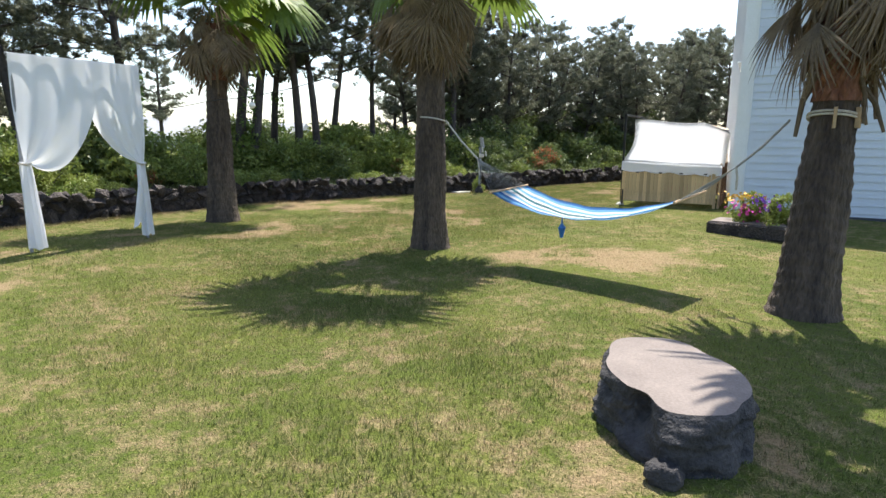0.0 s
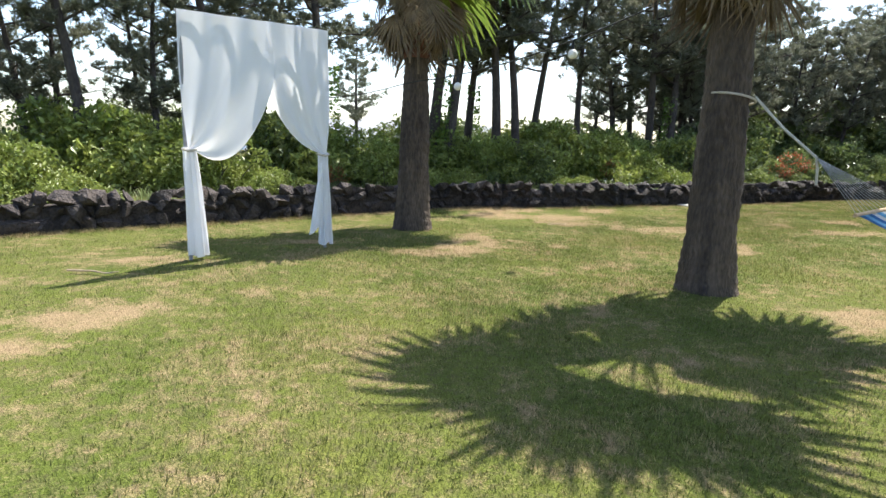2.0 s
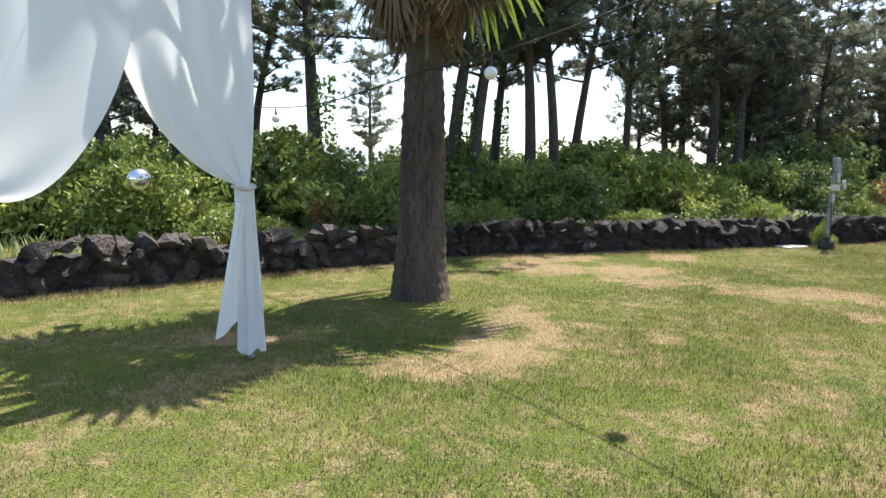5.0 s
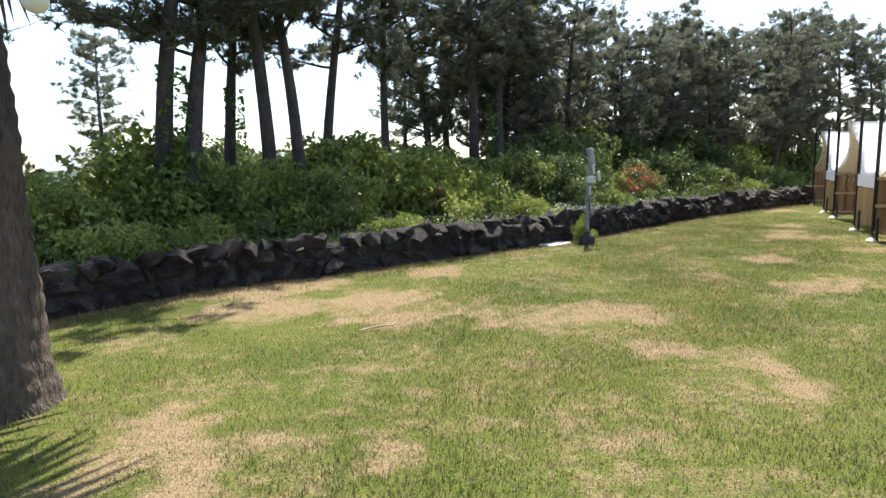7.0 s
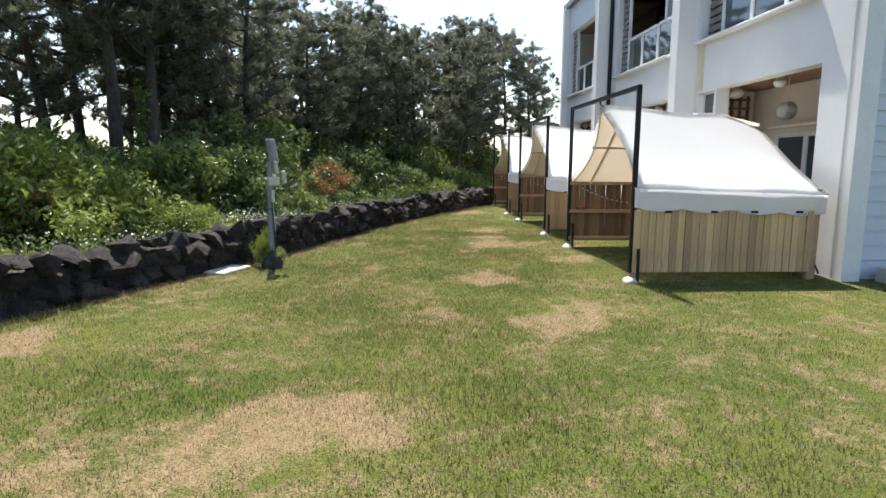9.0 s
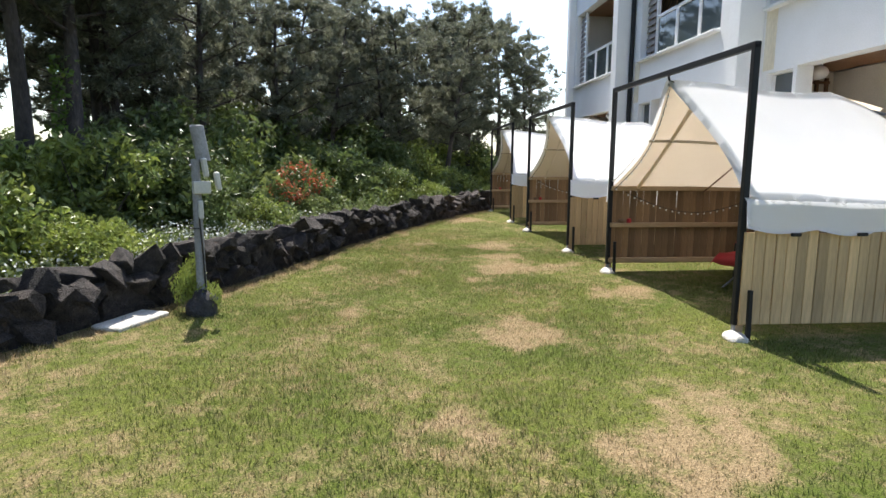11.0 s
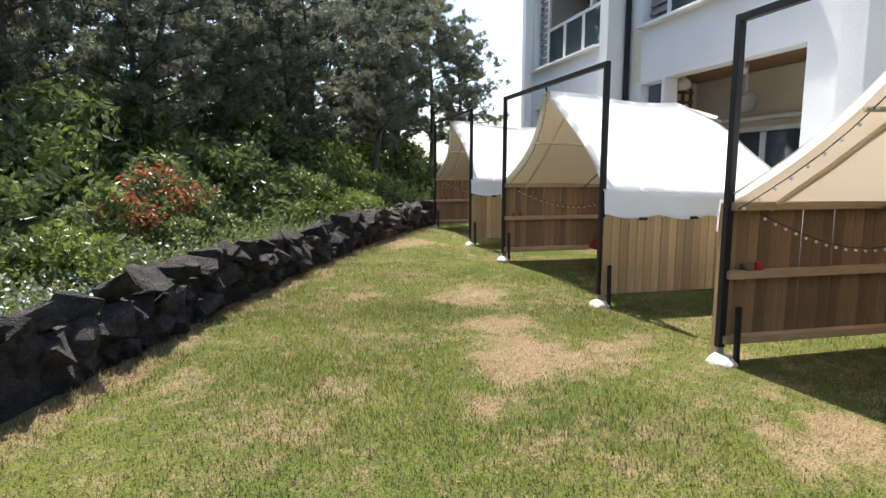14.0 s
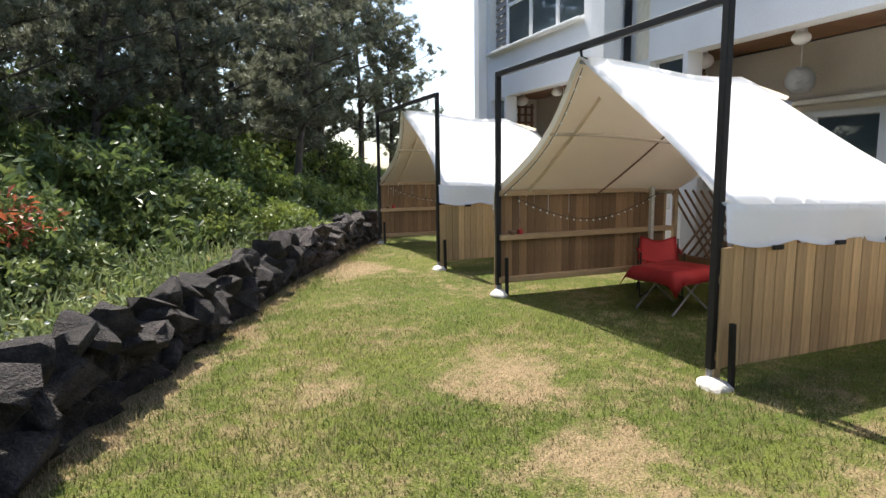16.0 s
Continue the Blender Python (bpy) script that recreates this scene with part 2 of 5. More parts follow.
def box(bm, c, s, m=None, bevel=0.0):
    r = bmesh.ops.create_cube(bm, size=1.0)
    mm = Matrix.Translation(c) @ (m or Matrix()) @ Matrix.Diagonal((*s, 1))
    bmesh.ops.transform(bm, matrix=mm, verts=r["verts"])
    if bevel:
        ed = list({e for v in r["verts"] for e in v.link_edges})
        bmesh.ops.bevel(bm, geom=ed, offset=bevel, segments=1, affect='EDGES')
    return bm

def box_bm(c, s, m=None, bevel=0.0):
    return box(bmesh.new(), c, s, m, bevel)

def tube(bm, pts, radii, n=8, cap=True):
    """A tube along points with a radius, or one for each point."""
    pts = [Vector(p) for p in pts]
    if not hasattr(radii, "__len__"):
        radii = [radii] * len(pts)
    rings = []
    for i, p in enumerate(pts):
        d = (pts[min(i + 1, len(pts) - 1)] - pts[max(i - 1, 0)]).normalized()
        a = d.cross(Vector((0.13, 0.31, 0.94)) if abs(d.z) < 0.9 else Vector((1, 0.1, 0))).normalized()
        b = d.cross(a)
        rings.append([bm.verts.new(p + (a * math.cos(2 * math.pi * k / n) + b * math.sin(2 * math.pi * k / n)) * radii[i]) for k in range(n)])
    for r0, r1 in zip(rings, rings[1:]):
        for k in range(n):
            bm.faces.new((r0[k], r0[(k + 1) % n], r1[(k + 1) % n], r1[k]))
    if cap:
        bm.faces.new(rings[0][::-1])
        bm.faces.new(rings[-1])
    return bm

def tube_bm(pts, r, n=8):
    return tube(bmesh.new(), pts, r, n)

def sheet(nu, nv, f):
    """A grid of nu x nv cells whose points f(u, v) gives."""
    bm = bmesh.new()
    g = [[bm.verts.new(f(i / nu, j / nv)) for j in range(nv + 1)] for i in range(nu + 1)]
    for i in range(nu):
        for j in range(nv):
            bm.faces.new((g[i][j], g[i + 1][j], g[i + 1][j + 1], g[i][j + 1]))
    return bm

def thicken(bm, t):
    bmesh.ops.solidify(bm, geom=bm.faces[:], thickness=t)
    return bm

def ball(bm, c, r, sub=2, squash=(1, 1, 1)):
    q = bmesh.ops.create_icosphere(bm, subdivisions=sub, radius=r, matrix=Matrix.Translation(c) @ Matrix.Diagonal((*squash, 1)))
    return q["verts"]

def leaf_mesh(name, centres, normals_up, sizes, material, rng, slim=0.55):
    """Many small folded leaves: four points and two faces each."""
    n = len(centres)
    c = np.asarray(centres)
    d = rng.normal(size=(n, 3))
    d[:, 2] = d[:, 2] * 0.6 + normals_up
    d /= np.linalg.norm(d, axis=1)[:, None]
    a = np.cross(d, rng.normal(size=(n, 3)))
    a /= np.linalg.norm(a, axis=1)[:, None]
    b = np.cross(d, a)
    s = np.asarray(sizes)[:, None]
    v = np.empty((n, 4, 3))
    v[:, 0] = c - a * s
    v[:, 1] = c + b * s * slim + d * s * 0.25
    v[:, 2] = c + a * s
    v[:, 3] = c - b * s * slim + d * s * 0.25
    idx = np.arange(n)[:, None] * 4
    f = np.concatenate([idx + np.array([[0, 1, 2]]), idx + np.array([[0, 2, 3]])], 1).reshape(-1, 3)
    me = bpy.data.meshes.new(name)
    me.from_pydata(v.reshape(-1, 3).tolist(), [], f.tolist())
    me.materials.append(material)
    return me

# ---- the plan ----
WALL = [(-16, -4), (-13, 3.0), (-10.6, 7.4), (-9.2, 9.7), (-7.8, 11.9), (-6.5, 13.9), (-4.8, 15.9), (-3.3, 17.0), (-1.2, 18.5),
        (0.9, 20.2), (2.3, 21.5), (3.9, 23.1), (5.8, 24.8), (7.7, 26.4), (10.4, 28.2), (13.0, 29.8), (18.0, 32.0)]
WP = np.array(WALL, float)

def wall_offset(x, y):
    """Signed distance from the stone wall's line; positive on the woodland side."""
    p = np.stack([np.asarray(x, float), np.asarray(y, float)], -1)
    best = np.full(p.shape[:-1], 1e9)
    sign = np.ones(p.shape[:-1])
    for a, b in zip(WP, WP[1:]):
        d = b - a
        t = np.clip(((p - a) @ d) / (d @ d), 0, 1)
        r = p - (a + t[..., None] * d)
        dist = np.hypot(r[..., 0], r[..., 1])
        s = np.sign(d[0] * r[..., 1] - d[1] * r[..., 0])
        near = dist < best
        best = np.where(near, dist, best)
        sign = np.where(near, s, sign)
    return best * sign

def height(x, y):
    """The lie of the land: a level lawn, a dip towards the house's end, a low bank behind the wall."""
    x, y = np.asarray(x, float), np.asarray(y, float)
    w = wall_offset(x, y)
    bank = 0.28 * np.clip((w - 0.15) / 1.2, 0, 1)
    dip = -0.22 * np.clip((x - 4.5) / 4.0, 0, 1) * np.clip((14.5 - y) / 3.0, 0, 1)
    roll_ = 0.012 * np.sin(0.9 * x + 0.4 * y) + 0.010 * np.sin(0.7 * y - 0.5 * x)
    mound = 0.13 * np.exp(-((x + 5.2) ** 2 + (y - 8.5) ** 2) / 5.0)
    return bank + dip + roll_ + mound

# dry places in the turf: x, y, radius along x, radius along y
DRY_SOUTH = [
    (-3.8, 16.1, 0.9, 0.8), (-2.5, 14.4, 0.5, 0.4), (-0.4, 14.4, 0.9, 0.5), (-1.7, 17.2, 0.5, 0.4), (0.2, 13.0, 0.3, 0.2), (0.7, 12.6, 0.3, 0.2), (0.7, 12.0, 0.2, 0.2),
    (-3.4, 11.5, 0.4, 0.3), (-2.7, 11.5, 0.2, 0.2), (-1.9, 11.3, 0.3, 0.2), (0.1, 13.1, 0.2, 0.2), (0.8, 12.9, 0.3, 0.2), (0.8, 12.1, 0.2, 0.2), (1.3, 12.0, 0.2, 0.2),
    (3.6, 17.5, 0.3, 0.4), (3.0, 15.4, 0.5, 0.4), (-2.6, 14.8, 0.6, 0.8), (-3.5, 11.4, 0.3, 0.5), (-3.0, 10.4, 0.3, 0.3), (-3.6, 9.6, 0.3, 0.3), (-5.2, 9.7, 0.3, 0.2),
    (-6.3, 7.7, 0.4, 0.3), (-5.4, 5.9, 0.5, 0.3), (-4.9, 5.4, 0.3, 0.2)]
DRY_NORTH = [
    (-3.2, 10.5, 0.4, 0.6), (-3.3, 15.1, 1.2, 0.9), (2.5, 8.7, 1.5, 0.8), (1.9, 2.7, 0.2, 0.2), (1.1, 2.6, 0.2, 0.2), (3.4, 17.4, 0.4, 0.4), (2.5, 18.9, 0.2, 0.2),
    (6.4, 21.9, 0.3, 0.3), (5.5, 18.2, 0.4, 0.3), (5.5, 20.1, 0.5, 0.4), (3.4, 15.7, 0.3, 0.2), (2.0, 16.2, 0.2, 0.2), (5.3, 20.1, 0.3, 0.3), (4.1, 20.6, 0.2, 0.2),
    (6.7, 22.2, 0.3, 0.3), (4.6, 19.7, 0.2, 0.2), (3.3, 21.4, 0.2, 0.2), (6.4, 20.0, 0.3, 0.2), (8.8, 26.4, 0.6, 0.6), (5.9, 24.2, 0.2, 0.3), (6.6, 22.2, 0.3, 0.3),
    (5.7, 22.8, 0.2, 0.2), (6.0, 21.1, 0.3, 0.3)]

def dryness(x, y):
    x, y = np.asarray(x, float), np.asarray(y, float)
    wob = 0.35 * np.sin(3.1 * x + 1.3 * np.sin(2.3 * y)) * np.sin(2.7 * y + 1.1 * np.sin(1.9 * x))
    wob2 = 0.25 * np.sin(7.3 * x + 2 * np.sin(5.1 * y)) * np.sin(6.1 * y + 2 * np.sin(4.7 * x))
    out = 0.23 + 0.45 * (wob + wob2)
    for cx, cy, rx, ry in DRY_SOUTH + DRY_NORTH:
        q = ((x - cx) / rx) ** 2 + ((y - cy) / ry) ** 2
        out = np.maximum(out, np.clip(0.98 - 0.5 * q + 1.5 * wob + 1.9 * wob2, 0, 0.80))
    w = wall_offset(x, y)
    out = np.maximum(out, np.clip(0.9 - np.abs(w + 0.2) / 0.38 + wob2 * 0.9 + wob * 0.7, 0, 0.7))
    return np.clip(out, 0, 1)

# local frame of the tents and the house: x into the house, y along the row
ROW = pose(5.0, 16.36, 0, 0, 0, -27.08)
HOUSE_W = 2.75

# ---- ground ----
def build_ground():
    near_x, near_y = np.arange(-16, 16.01, 0.25), np.arange(-6, 34.01, 0.25)
    far = np.array([18, 22, 30, 45, 70, 110, 180, 300, 500, 900, 1500.0])
    xs = np.concatenate([-far[::-1], near_x, far])
    ys = np.concatenate([-far[::-1] + 10, near_y, far + 18])
    gx, gy = np.meshgrid(xs, ys, indexing="ij")
    gz = height(gx, gy)
    v = np.stack([gx, gy, gz], -1).reshape(-1, 3)
    nx, ny = len(xs), len(ys)
    i, j = np.meshgrid(np.arange(nx - 1), np.arange(ny - 1), indexing="ij")
    a = (i * ny + j).ravel()
    f = np.stack([a, a + ny, a + ny + 1, a + 1], -1)
    me = bpy.data.meshes.new("ground")
    me.from_pydata(v.tolist(), [], f.tolist())
    me.materials.append(M_LAWN)
    at = me.attributes.new("dry", 'FLOAT', 'POINT')
    at.data.foreach_set("value", dryness(v[:, 0], v[:, 1]).astype(np.float32))
    me.shade_smooth()
    tagged(new("ground", me), "mown lawn with straw-dry patches, reaching the horizon", "ground", kind="structure")

build_ground()

# ---- house ----
def loc(ob):
    ob.matrix_basis = ROW
    return ob

def wall_with_holes(x0, x1, s0, s1, z0, z1, holes):
    """A wall slab along y with rectangular holes (s0, s1, z0, z1), cut into butting blocks."""
    ss = sorted({s0, s1, *[h[0] for h in holes], *[h[1] for h in holes]})
    zz = sorted({z0, z1, *[h[2] for h in holes], *[h[3] for h in holes]})
    keep = {}
    for i in range(len(ss) - 1):
        run = None
        for k in range(len(zz) - 1):
            cs, cz = (ss[i] + ss[i + 1]) / 2, (zz[k] + zz[k + 1]) / 2
            hole = any(h[0] < cs < h[1] and h[2] < cz < h[3] for h in holes)
            if not hole:
                run = (run[0], zz[k + 1]) if run else (zz[k], zz[k + 1])
            if run and (hole or k == len(zz) - 2):
                keep.setdefault(i, []).append(run)
                run = None
    for i, runs in keep.items():
        for a, b in runs:
            part("wall_panel", box_bm(((x0 + x1) / 2, (ss[i] + ss[i + 1]) / 2, (a + b) / 2), (x1 - x0, ss[i + 1] - ss[i], b - a)), M_STUCCO, house)

W0 = HOUSE_W
UNITS = [0.55, 5.4, 10.4]  # start of each of the three flats along the row
holes = []
for k, s in enumerate(UNITS):
    holes.append((s + 0.15, s + 3.0, 0.05, 2.9))
    holes.append((s + 3.08, s + 3.7, 1.9, 2.88))
    holes.append((s + 0.3, s + 3.75, 3.85, 6.0))
house = loc(thing("house", "white stucco three-flat house with recessed porches and balconies", "house"))
wall_with_holes(W0, W0 + 0.25, -0.06, 14.55, -0.3, 6.9, holes)
# projecting piers between the flats
for s in (4.4, 9.6):
    part("pier", box_bm((W0 - 0.205, s + 0.16, 3.3), (0.406, 0.32, 7.2), bevel=0.01), M_STUCCO, house)
part("pier", box_bm((W0 - 0.1, 14.42, 3.3), (0.196, 0.25, 7.2), bevel=0.01), M_STUCCO, house)
for s in (3.95, 9.0):
    part("rain_stain", box_bm((W0 - 0.004, s + 0.27, 3.4), (0.008, 0.26, 0.95)), M_STAIN, house, "yellow-brown rain stain on stucco")
part("parapet", box_bm((W0 + 2.9, 7.33, 7.0), (6.1, 14.7, 0.2), bevel=0.02), M_ROOF, house, "grey metal roof edge")
# end wall with lapped siding boards
for i in range(36):
    z = -0.12 + i * 0.195
    bm = bmesh.new()
    x0, x1 = W0 + 0.32, W0 + 8.0
    quad = [(0.12 - 0.03, z), (0.12 - 0.006, z + 0.2), (0.16, z + 0.2), (0.16, z)]
    va = [bm.verts.new((x0, q[0], q[1])) for q in quad]
    vb = [bm.verts.new((x1, q[0], q[1])) for q in quad]
    for k in range(4):
        bm.faces.new((va[k], vb[k], vb[(k + 1) % 4], va[(k + 1) % 4]))
    bm.faces.new(va[::-1]), bm.faces.new(vb)
    part("siding_board", bm, M_SIDING, house)
part("corner_trim", box_bm((W0 + 0.16, 0.1, 3.3), (0.32, 0.12, 7.2), bevel=0.01), M_STUCCO, house)
part("plinth", box_bm((W0 + 4.2, 0.07, -0.12), (7.7, 0.1, 0.24)), M_DARKPLINTH, house, "dark painted base strip")
# shell behind
part("back_wall", box_bm((W0 + 8.1, 7.3, 3.3), (0.2, 14.5, 7.2)), M_STUCCO, house)
part("far_wall", box_bm((W0 + 4.2, 14.45, 3.3), (7.6, 0.2, 7.2)), M_STUCCO, house)
part("inner_wall", box_bm((W0 + 1.9, 0.35, 3.3), (3.3, 0.1, 6.9)), M_CREAM, house)
part("roof_deck", box_bm((W0 + 4.1, 7.3, 6.8), (7.7, 14.2, 0.16)), M_INSIDESHADE, house)
part("floor_slab", box_bm((W0 + 2.0, 7.3, 3.2), (3.4, 14.0, 0.35)), M_STUCCO, house)

def porch(s):
    """Ground-floor porch: cream back wall, slatted ceiling, sliding doors, lamps."""
    d = W0 + 1.25
    a, b = s + 0.0, s + 3.9
    part("porch_back", box_bm((d + 0.05, (a + b) / 2, 1.45), (0.1, b - a, 3.0)), M_CREAM, house, "cream plaster porch wall")
    for q in (a - 0.02, b + 0.02):
        part("porch_side", box_bm((W0 + 0.75, q, 1.45), (0.98, 0.06, 3.0)), M_CREAM, house)
    part("porch_floor", box_bm((W0 + 0.75, (a + b) / 2, 0.0), (0.98, b - a, 0.12)), M_CONCRETE, house)
    for i in range(9):
        part("ceiling_plank", box_bm((W0 + 0.31 + i * 0.11, (a + b) / 2, 2.98), (0.1, b - a, 0.03)), M_WOODCEIL, house)
    for i in range(3):
        q = a + 0.85 + i * 0.85
        door = part("sliding_door", box_bm((d - 0.03, q, 1.05), (0.02, 0.76, 1.9)), M_GLASS, house, "dark glass sliding door")
        for dy, dz, sy, sz in ((-0.4, 1.05, 0.06, 2.05), (0.4, 1.05, 0.06, 2.05), (0, 2.05, 0.86, 0.07), (0, 0.08, 0.86, 0.07)):
            part("door_frame", box_bm((d - 0.04, q + dy, dz), (0.05, sy, sz)), M_FRAMEWHITE, door)
    part("door_awning", box_bm((d - 0.12, a + 1.6, 2.2), (0.24, 2.8, 0.06), bevel=0.01), M_CREAM, house)
    bm = bmesh.new()
    for i in range(5):
        box(bm, (W0 + 0.45 + i * 0.16, b - 0.06, 2.45), (0.04, 0.05, 0.8))
        box(bm, (W0 + 0.77, b - 0.08, 2.1 + i * 0.17), (0.7, 0.04, 0.04))
    part("shelf_lattice", bm, M_LATTICE, house, "brown wooden shelf lattice")
    win = part("small_window", box_bm((W0 + 0.14, s + 3.39, 2.4), (0.02, 0.6, 0.96)), M_GLASS, house)
    for dy, dz, sy, sz in ((-0.29, 0, 0.04, 0.98), (0.29, 0, 0.04, 0.98), (0, 0.47, 0.54, 0.04), (0, -0.47, 0.54, 0.04)):
        part("window_frame", box_bm((W0 + 0.12, s + 3.39 + dy, 2.4 + dz), (0.06, sy, sz)), M_FRAMEWHITE, win)

def balcony(s, glazed):
    """Upper opening with a glass rail, posts and what stands behind it."""
    a, b = s + 0.3, s + 3.75
    x = W0 + 0.12
    # dark panel closes the opening; its colour stands in for the unlit room
    part("balcony_back", box_bm((W0 + 1.6, (a + b) / 2, 5.0), (0.1, b - a + 0.6, 3.3)), M_INSIDESHADE, house, "back panel coloured dark for the dim room behind the balcony")
    part("balcony_ceiling", box_bm((W0 + 0.95, (a + b) / 2, 6.12), (1.38, b - a + 0.6, 0.1)), M_WOODCEIL, house)
    sill = part("window_sill", box_bm((W0 + 0.05, (a + b) / 2, 3.83), (0.34, b - a, 0.05), bevel=0.008), M_FRAMEWHITE, house)
    n = 3
    top = 6.0 if glazed else 4.72
    for i in range(n):
        c0 = a + (b - a - 0.62) * i / n
        c1 = a + (b - a - 0.62) * (i + 1) / n
        w = part("window_pane", box_bm((x, (c0 + c1) / 2, (3.86 + top) / 2), (0.012, c1 - c0 - 0.06, top - 3.9)), M_GLASS, house, "tinted glass reflecting pine trees")
        for q in (c0 + 0.02, c1 - 0.02):
            part("mullion", box_bm((x, q, (3.86 + top) / 2), (0.06, 0.05, top - 3.87)), M_FRAMEWHITE, w)
        part("top_rail", box_bm((x, (c0 + c1) / 2, top - 0.02), (0.07, c1 - c0 - 0.1, 0.06)), M_FRAMEWHITE, w)
        part("bottom_rail", box_bm((x, (c0 + c1) / 2, 3.89), (0.07, c1 - c0 - 0.1, 0.06)), M_FRAMEWHITE, w)
    for i in range(14):
        part("blind_slat", box_bm((x + 0.03, b - 0.31, 3.93 + i * 0.148), (0.02, 0.56, 0.125), Matrix.Rotation(0.3, 4, 'Y')), M_BLIND, house)
    part("mullion", box_bm((x, b - 0.62, 4.93), (0.07, 0.06, 2.1)), M_FRAMEWHITE, house)
    if not glazed:
        bm = bmesh.new()
        for i in range(-6, 12):
            for sg in (1, -1):
                mid = (W0 + 1.5, a + 0.2 + i * 0.2 + (0.9 if sg > 0 else 0.9), 5.1)
                if a + 0.2 < mid[1] < b - 0.2:
                    box(bm, (mid[0] - 0.02 * sg, mid[1], mid[2]), (0.02, 0.045, 2.3), Matrix.Rotation(0.75 * sg, 4, 'X'))
        part("trellis", bm, M_LATTICE, house, "brown diagonal wooden trellis")
        part("balcony_post", box_bm((W0 + 0.3, a + 0.9, 4.95), (0.12, 0.12, 2.2), bevel=0.01), M_FRAMEWHITE, house)

for k, s in enumerate(UNITS):
    porch(s)
    balcony(s, k == 0)

def globe_lamp(s, x, r=0.13):
    l = loc(thing("ceiling_lamp", "round white glass lamp under the porch ceiling", "lamp", group="porch lamps"))
    bm = bmesh.new()
    ball(bm, (x, s, 2.84), r, 3, (1, 1, 0.75))
    part("globe", bm, M_LAMPWHITE, l, smooth=True)
    part("fitting", tube_bm([(x, s, 2.9), (x, s, 2.965)], 0.06, 12), M_FRAMEWHITE, l)

def petal_lamp(s, x):
    l = loc(thing("pendant_lamp", "white paper pendant lamp shaped like overlapping petals", "lamp", group="petal lamps"))
    rng = np.random.default_rng(int(s * 10))
    for i in range(26):
        th, ph = rng.uniform(0, 6.28), rng.uniform(-0.9, 0.9)
        d = Vector((math.cos(th) * math.cos(ph), math.sin(th) * math.cos(ph), math.sin(ph)))
        bm = sheet(3, 3, lambda u, v: (0.0, (u - 0.5) * 0.2, (v - 0.5) * 0.24))
        for vv in bm.verts:
            vv.co.x = -5 * (vv.co.y ** 2 + vv.co.z ** 2)
        thicken(bm, 0.004)
        p = part("petal", bm, M_LAMPWHITE, l, smooth=True)
        p.matrix_basis = Matrix.Translation(Vector((x, s, 2.42)) + d * 0.17) @ d.to_track_quat('X', 'Z').to_matrix().to_4x4()
    part("cord", tube_bm([(x, s, 2.52), (x, s, 2.965)], 0.008, 6), M_FRAMEWHITE, l)
    bm = bmesh.new()
    ball(bm, (x, s, 2.42), 0.05, 2)
    part("core", bm, M_LAMPWHITE, l, smooth=True)

for s in UNITS:
    globe_lamp(s + 1.75, W0 + 0.42, 0.10)
    globe_lamp(s + 3.25, W0 + 0.5, 0.14)
    petal_lamp(s + 1.95, W0 + 0.7)

part("down_pipe", tube_bm([(W0 - 0.06, 9.52, -0.1), (W0 - 0.06, 9.52, 6.8)], 0.05, 10), M_STEEL, house, "dark rain pipe")

# ---- tents ----
TW, TH, LEN = 3.15, 2.47, 2.45
def canvas_profile(t):
    """Height over the eave along a slope, 0 at the eave and 1 at the ridge, hanging a little."""
    return t - 0.045 * math.sin(math.pi * t)

def ridge_z(w):
    return 2.40 - 0.09 * (w / 2.6) - 0.05 * math.sin(math.pi * w / 2.6) ** 2 - 0.16 * max(0, (w - 1.9) / 0.7)

def tent_roof(near):
    def f(u, v):
        w = -0.02 + 2.6 * u
        eave_s, mid = (-0.06, TW / 2) if near else (TW + 0.06, TW / 2)
        e = 1.2 - 0.08 * u
        s = eave_s + (mid - eave_s) * v
        lift = canvas_profile(v) * (ridge_z(w) - e)
        cut = 0.13 * math.sin(math.pi * min(1, v * 1.05)) * (1 - u) ** 3
        wrinkle = 0.012 * math.sin(9 * u + 3 * v) * math.sin(4 * v + 1) + 0.02 * math.sin(math.pi * v) * math.sin(6.28 * u * 1.5)
        back = 0.55 * max(0, u - 0.72) / 0.28 * v * 0.5
        return (w + cut, s, e + lift + wrinkle - back * 0.5)
    return sheet(18, 14, f)

def valance(near):
    s = -0.075 if near else TW + 0.075
    sg = -1 if near else 1
    def f(u, v):
        w = -0.02 + 2.55 * u
        scallop = 0.045 * abs(math.sin(math.pi * u * 4.0))
        return (w, s + sg * (0.02 * math.sin(11 * u) + 0.025 * math.sin(17 * u + 2)) * v, 1.2 - 0.08 * u + 0.012 - v * (0.27 + scallop - 0.03))
    return sheet(40, 5, f)

BOARD_MESHES = []
for k in range(4):
    BOARD_MESHES.append(finish(box_bm((0, 0, 0.40 + 0.004 * k), (0.091, 0.018, 0.80 + 0.008 * k), bevel=0.004), "board", M_BOARD))

# copies of the boards with the tent's shade put into their colour
SHADED_MESHES = []
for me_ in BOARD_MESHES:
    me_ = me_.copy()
    me_.materials[0] = M_BOARDSHADE
    SHADED_MESHES.append(me_)

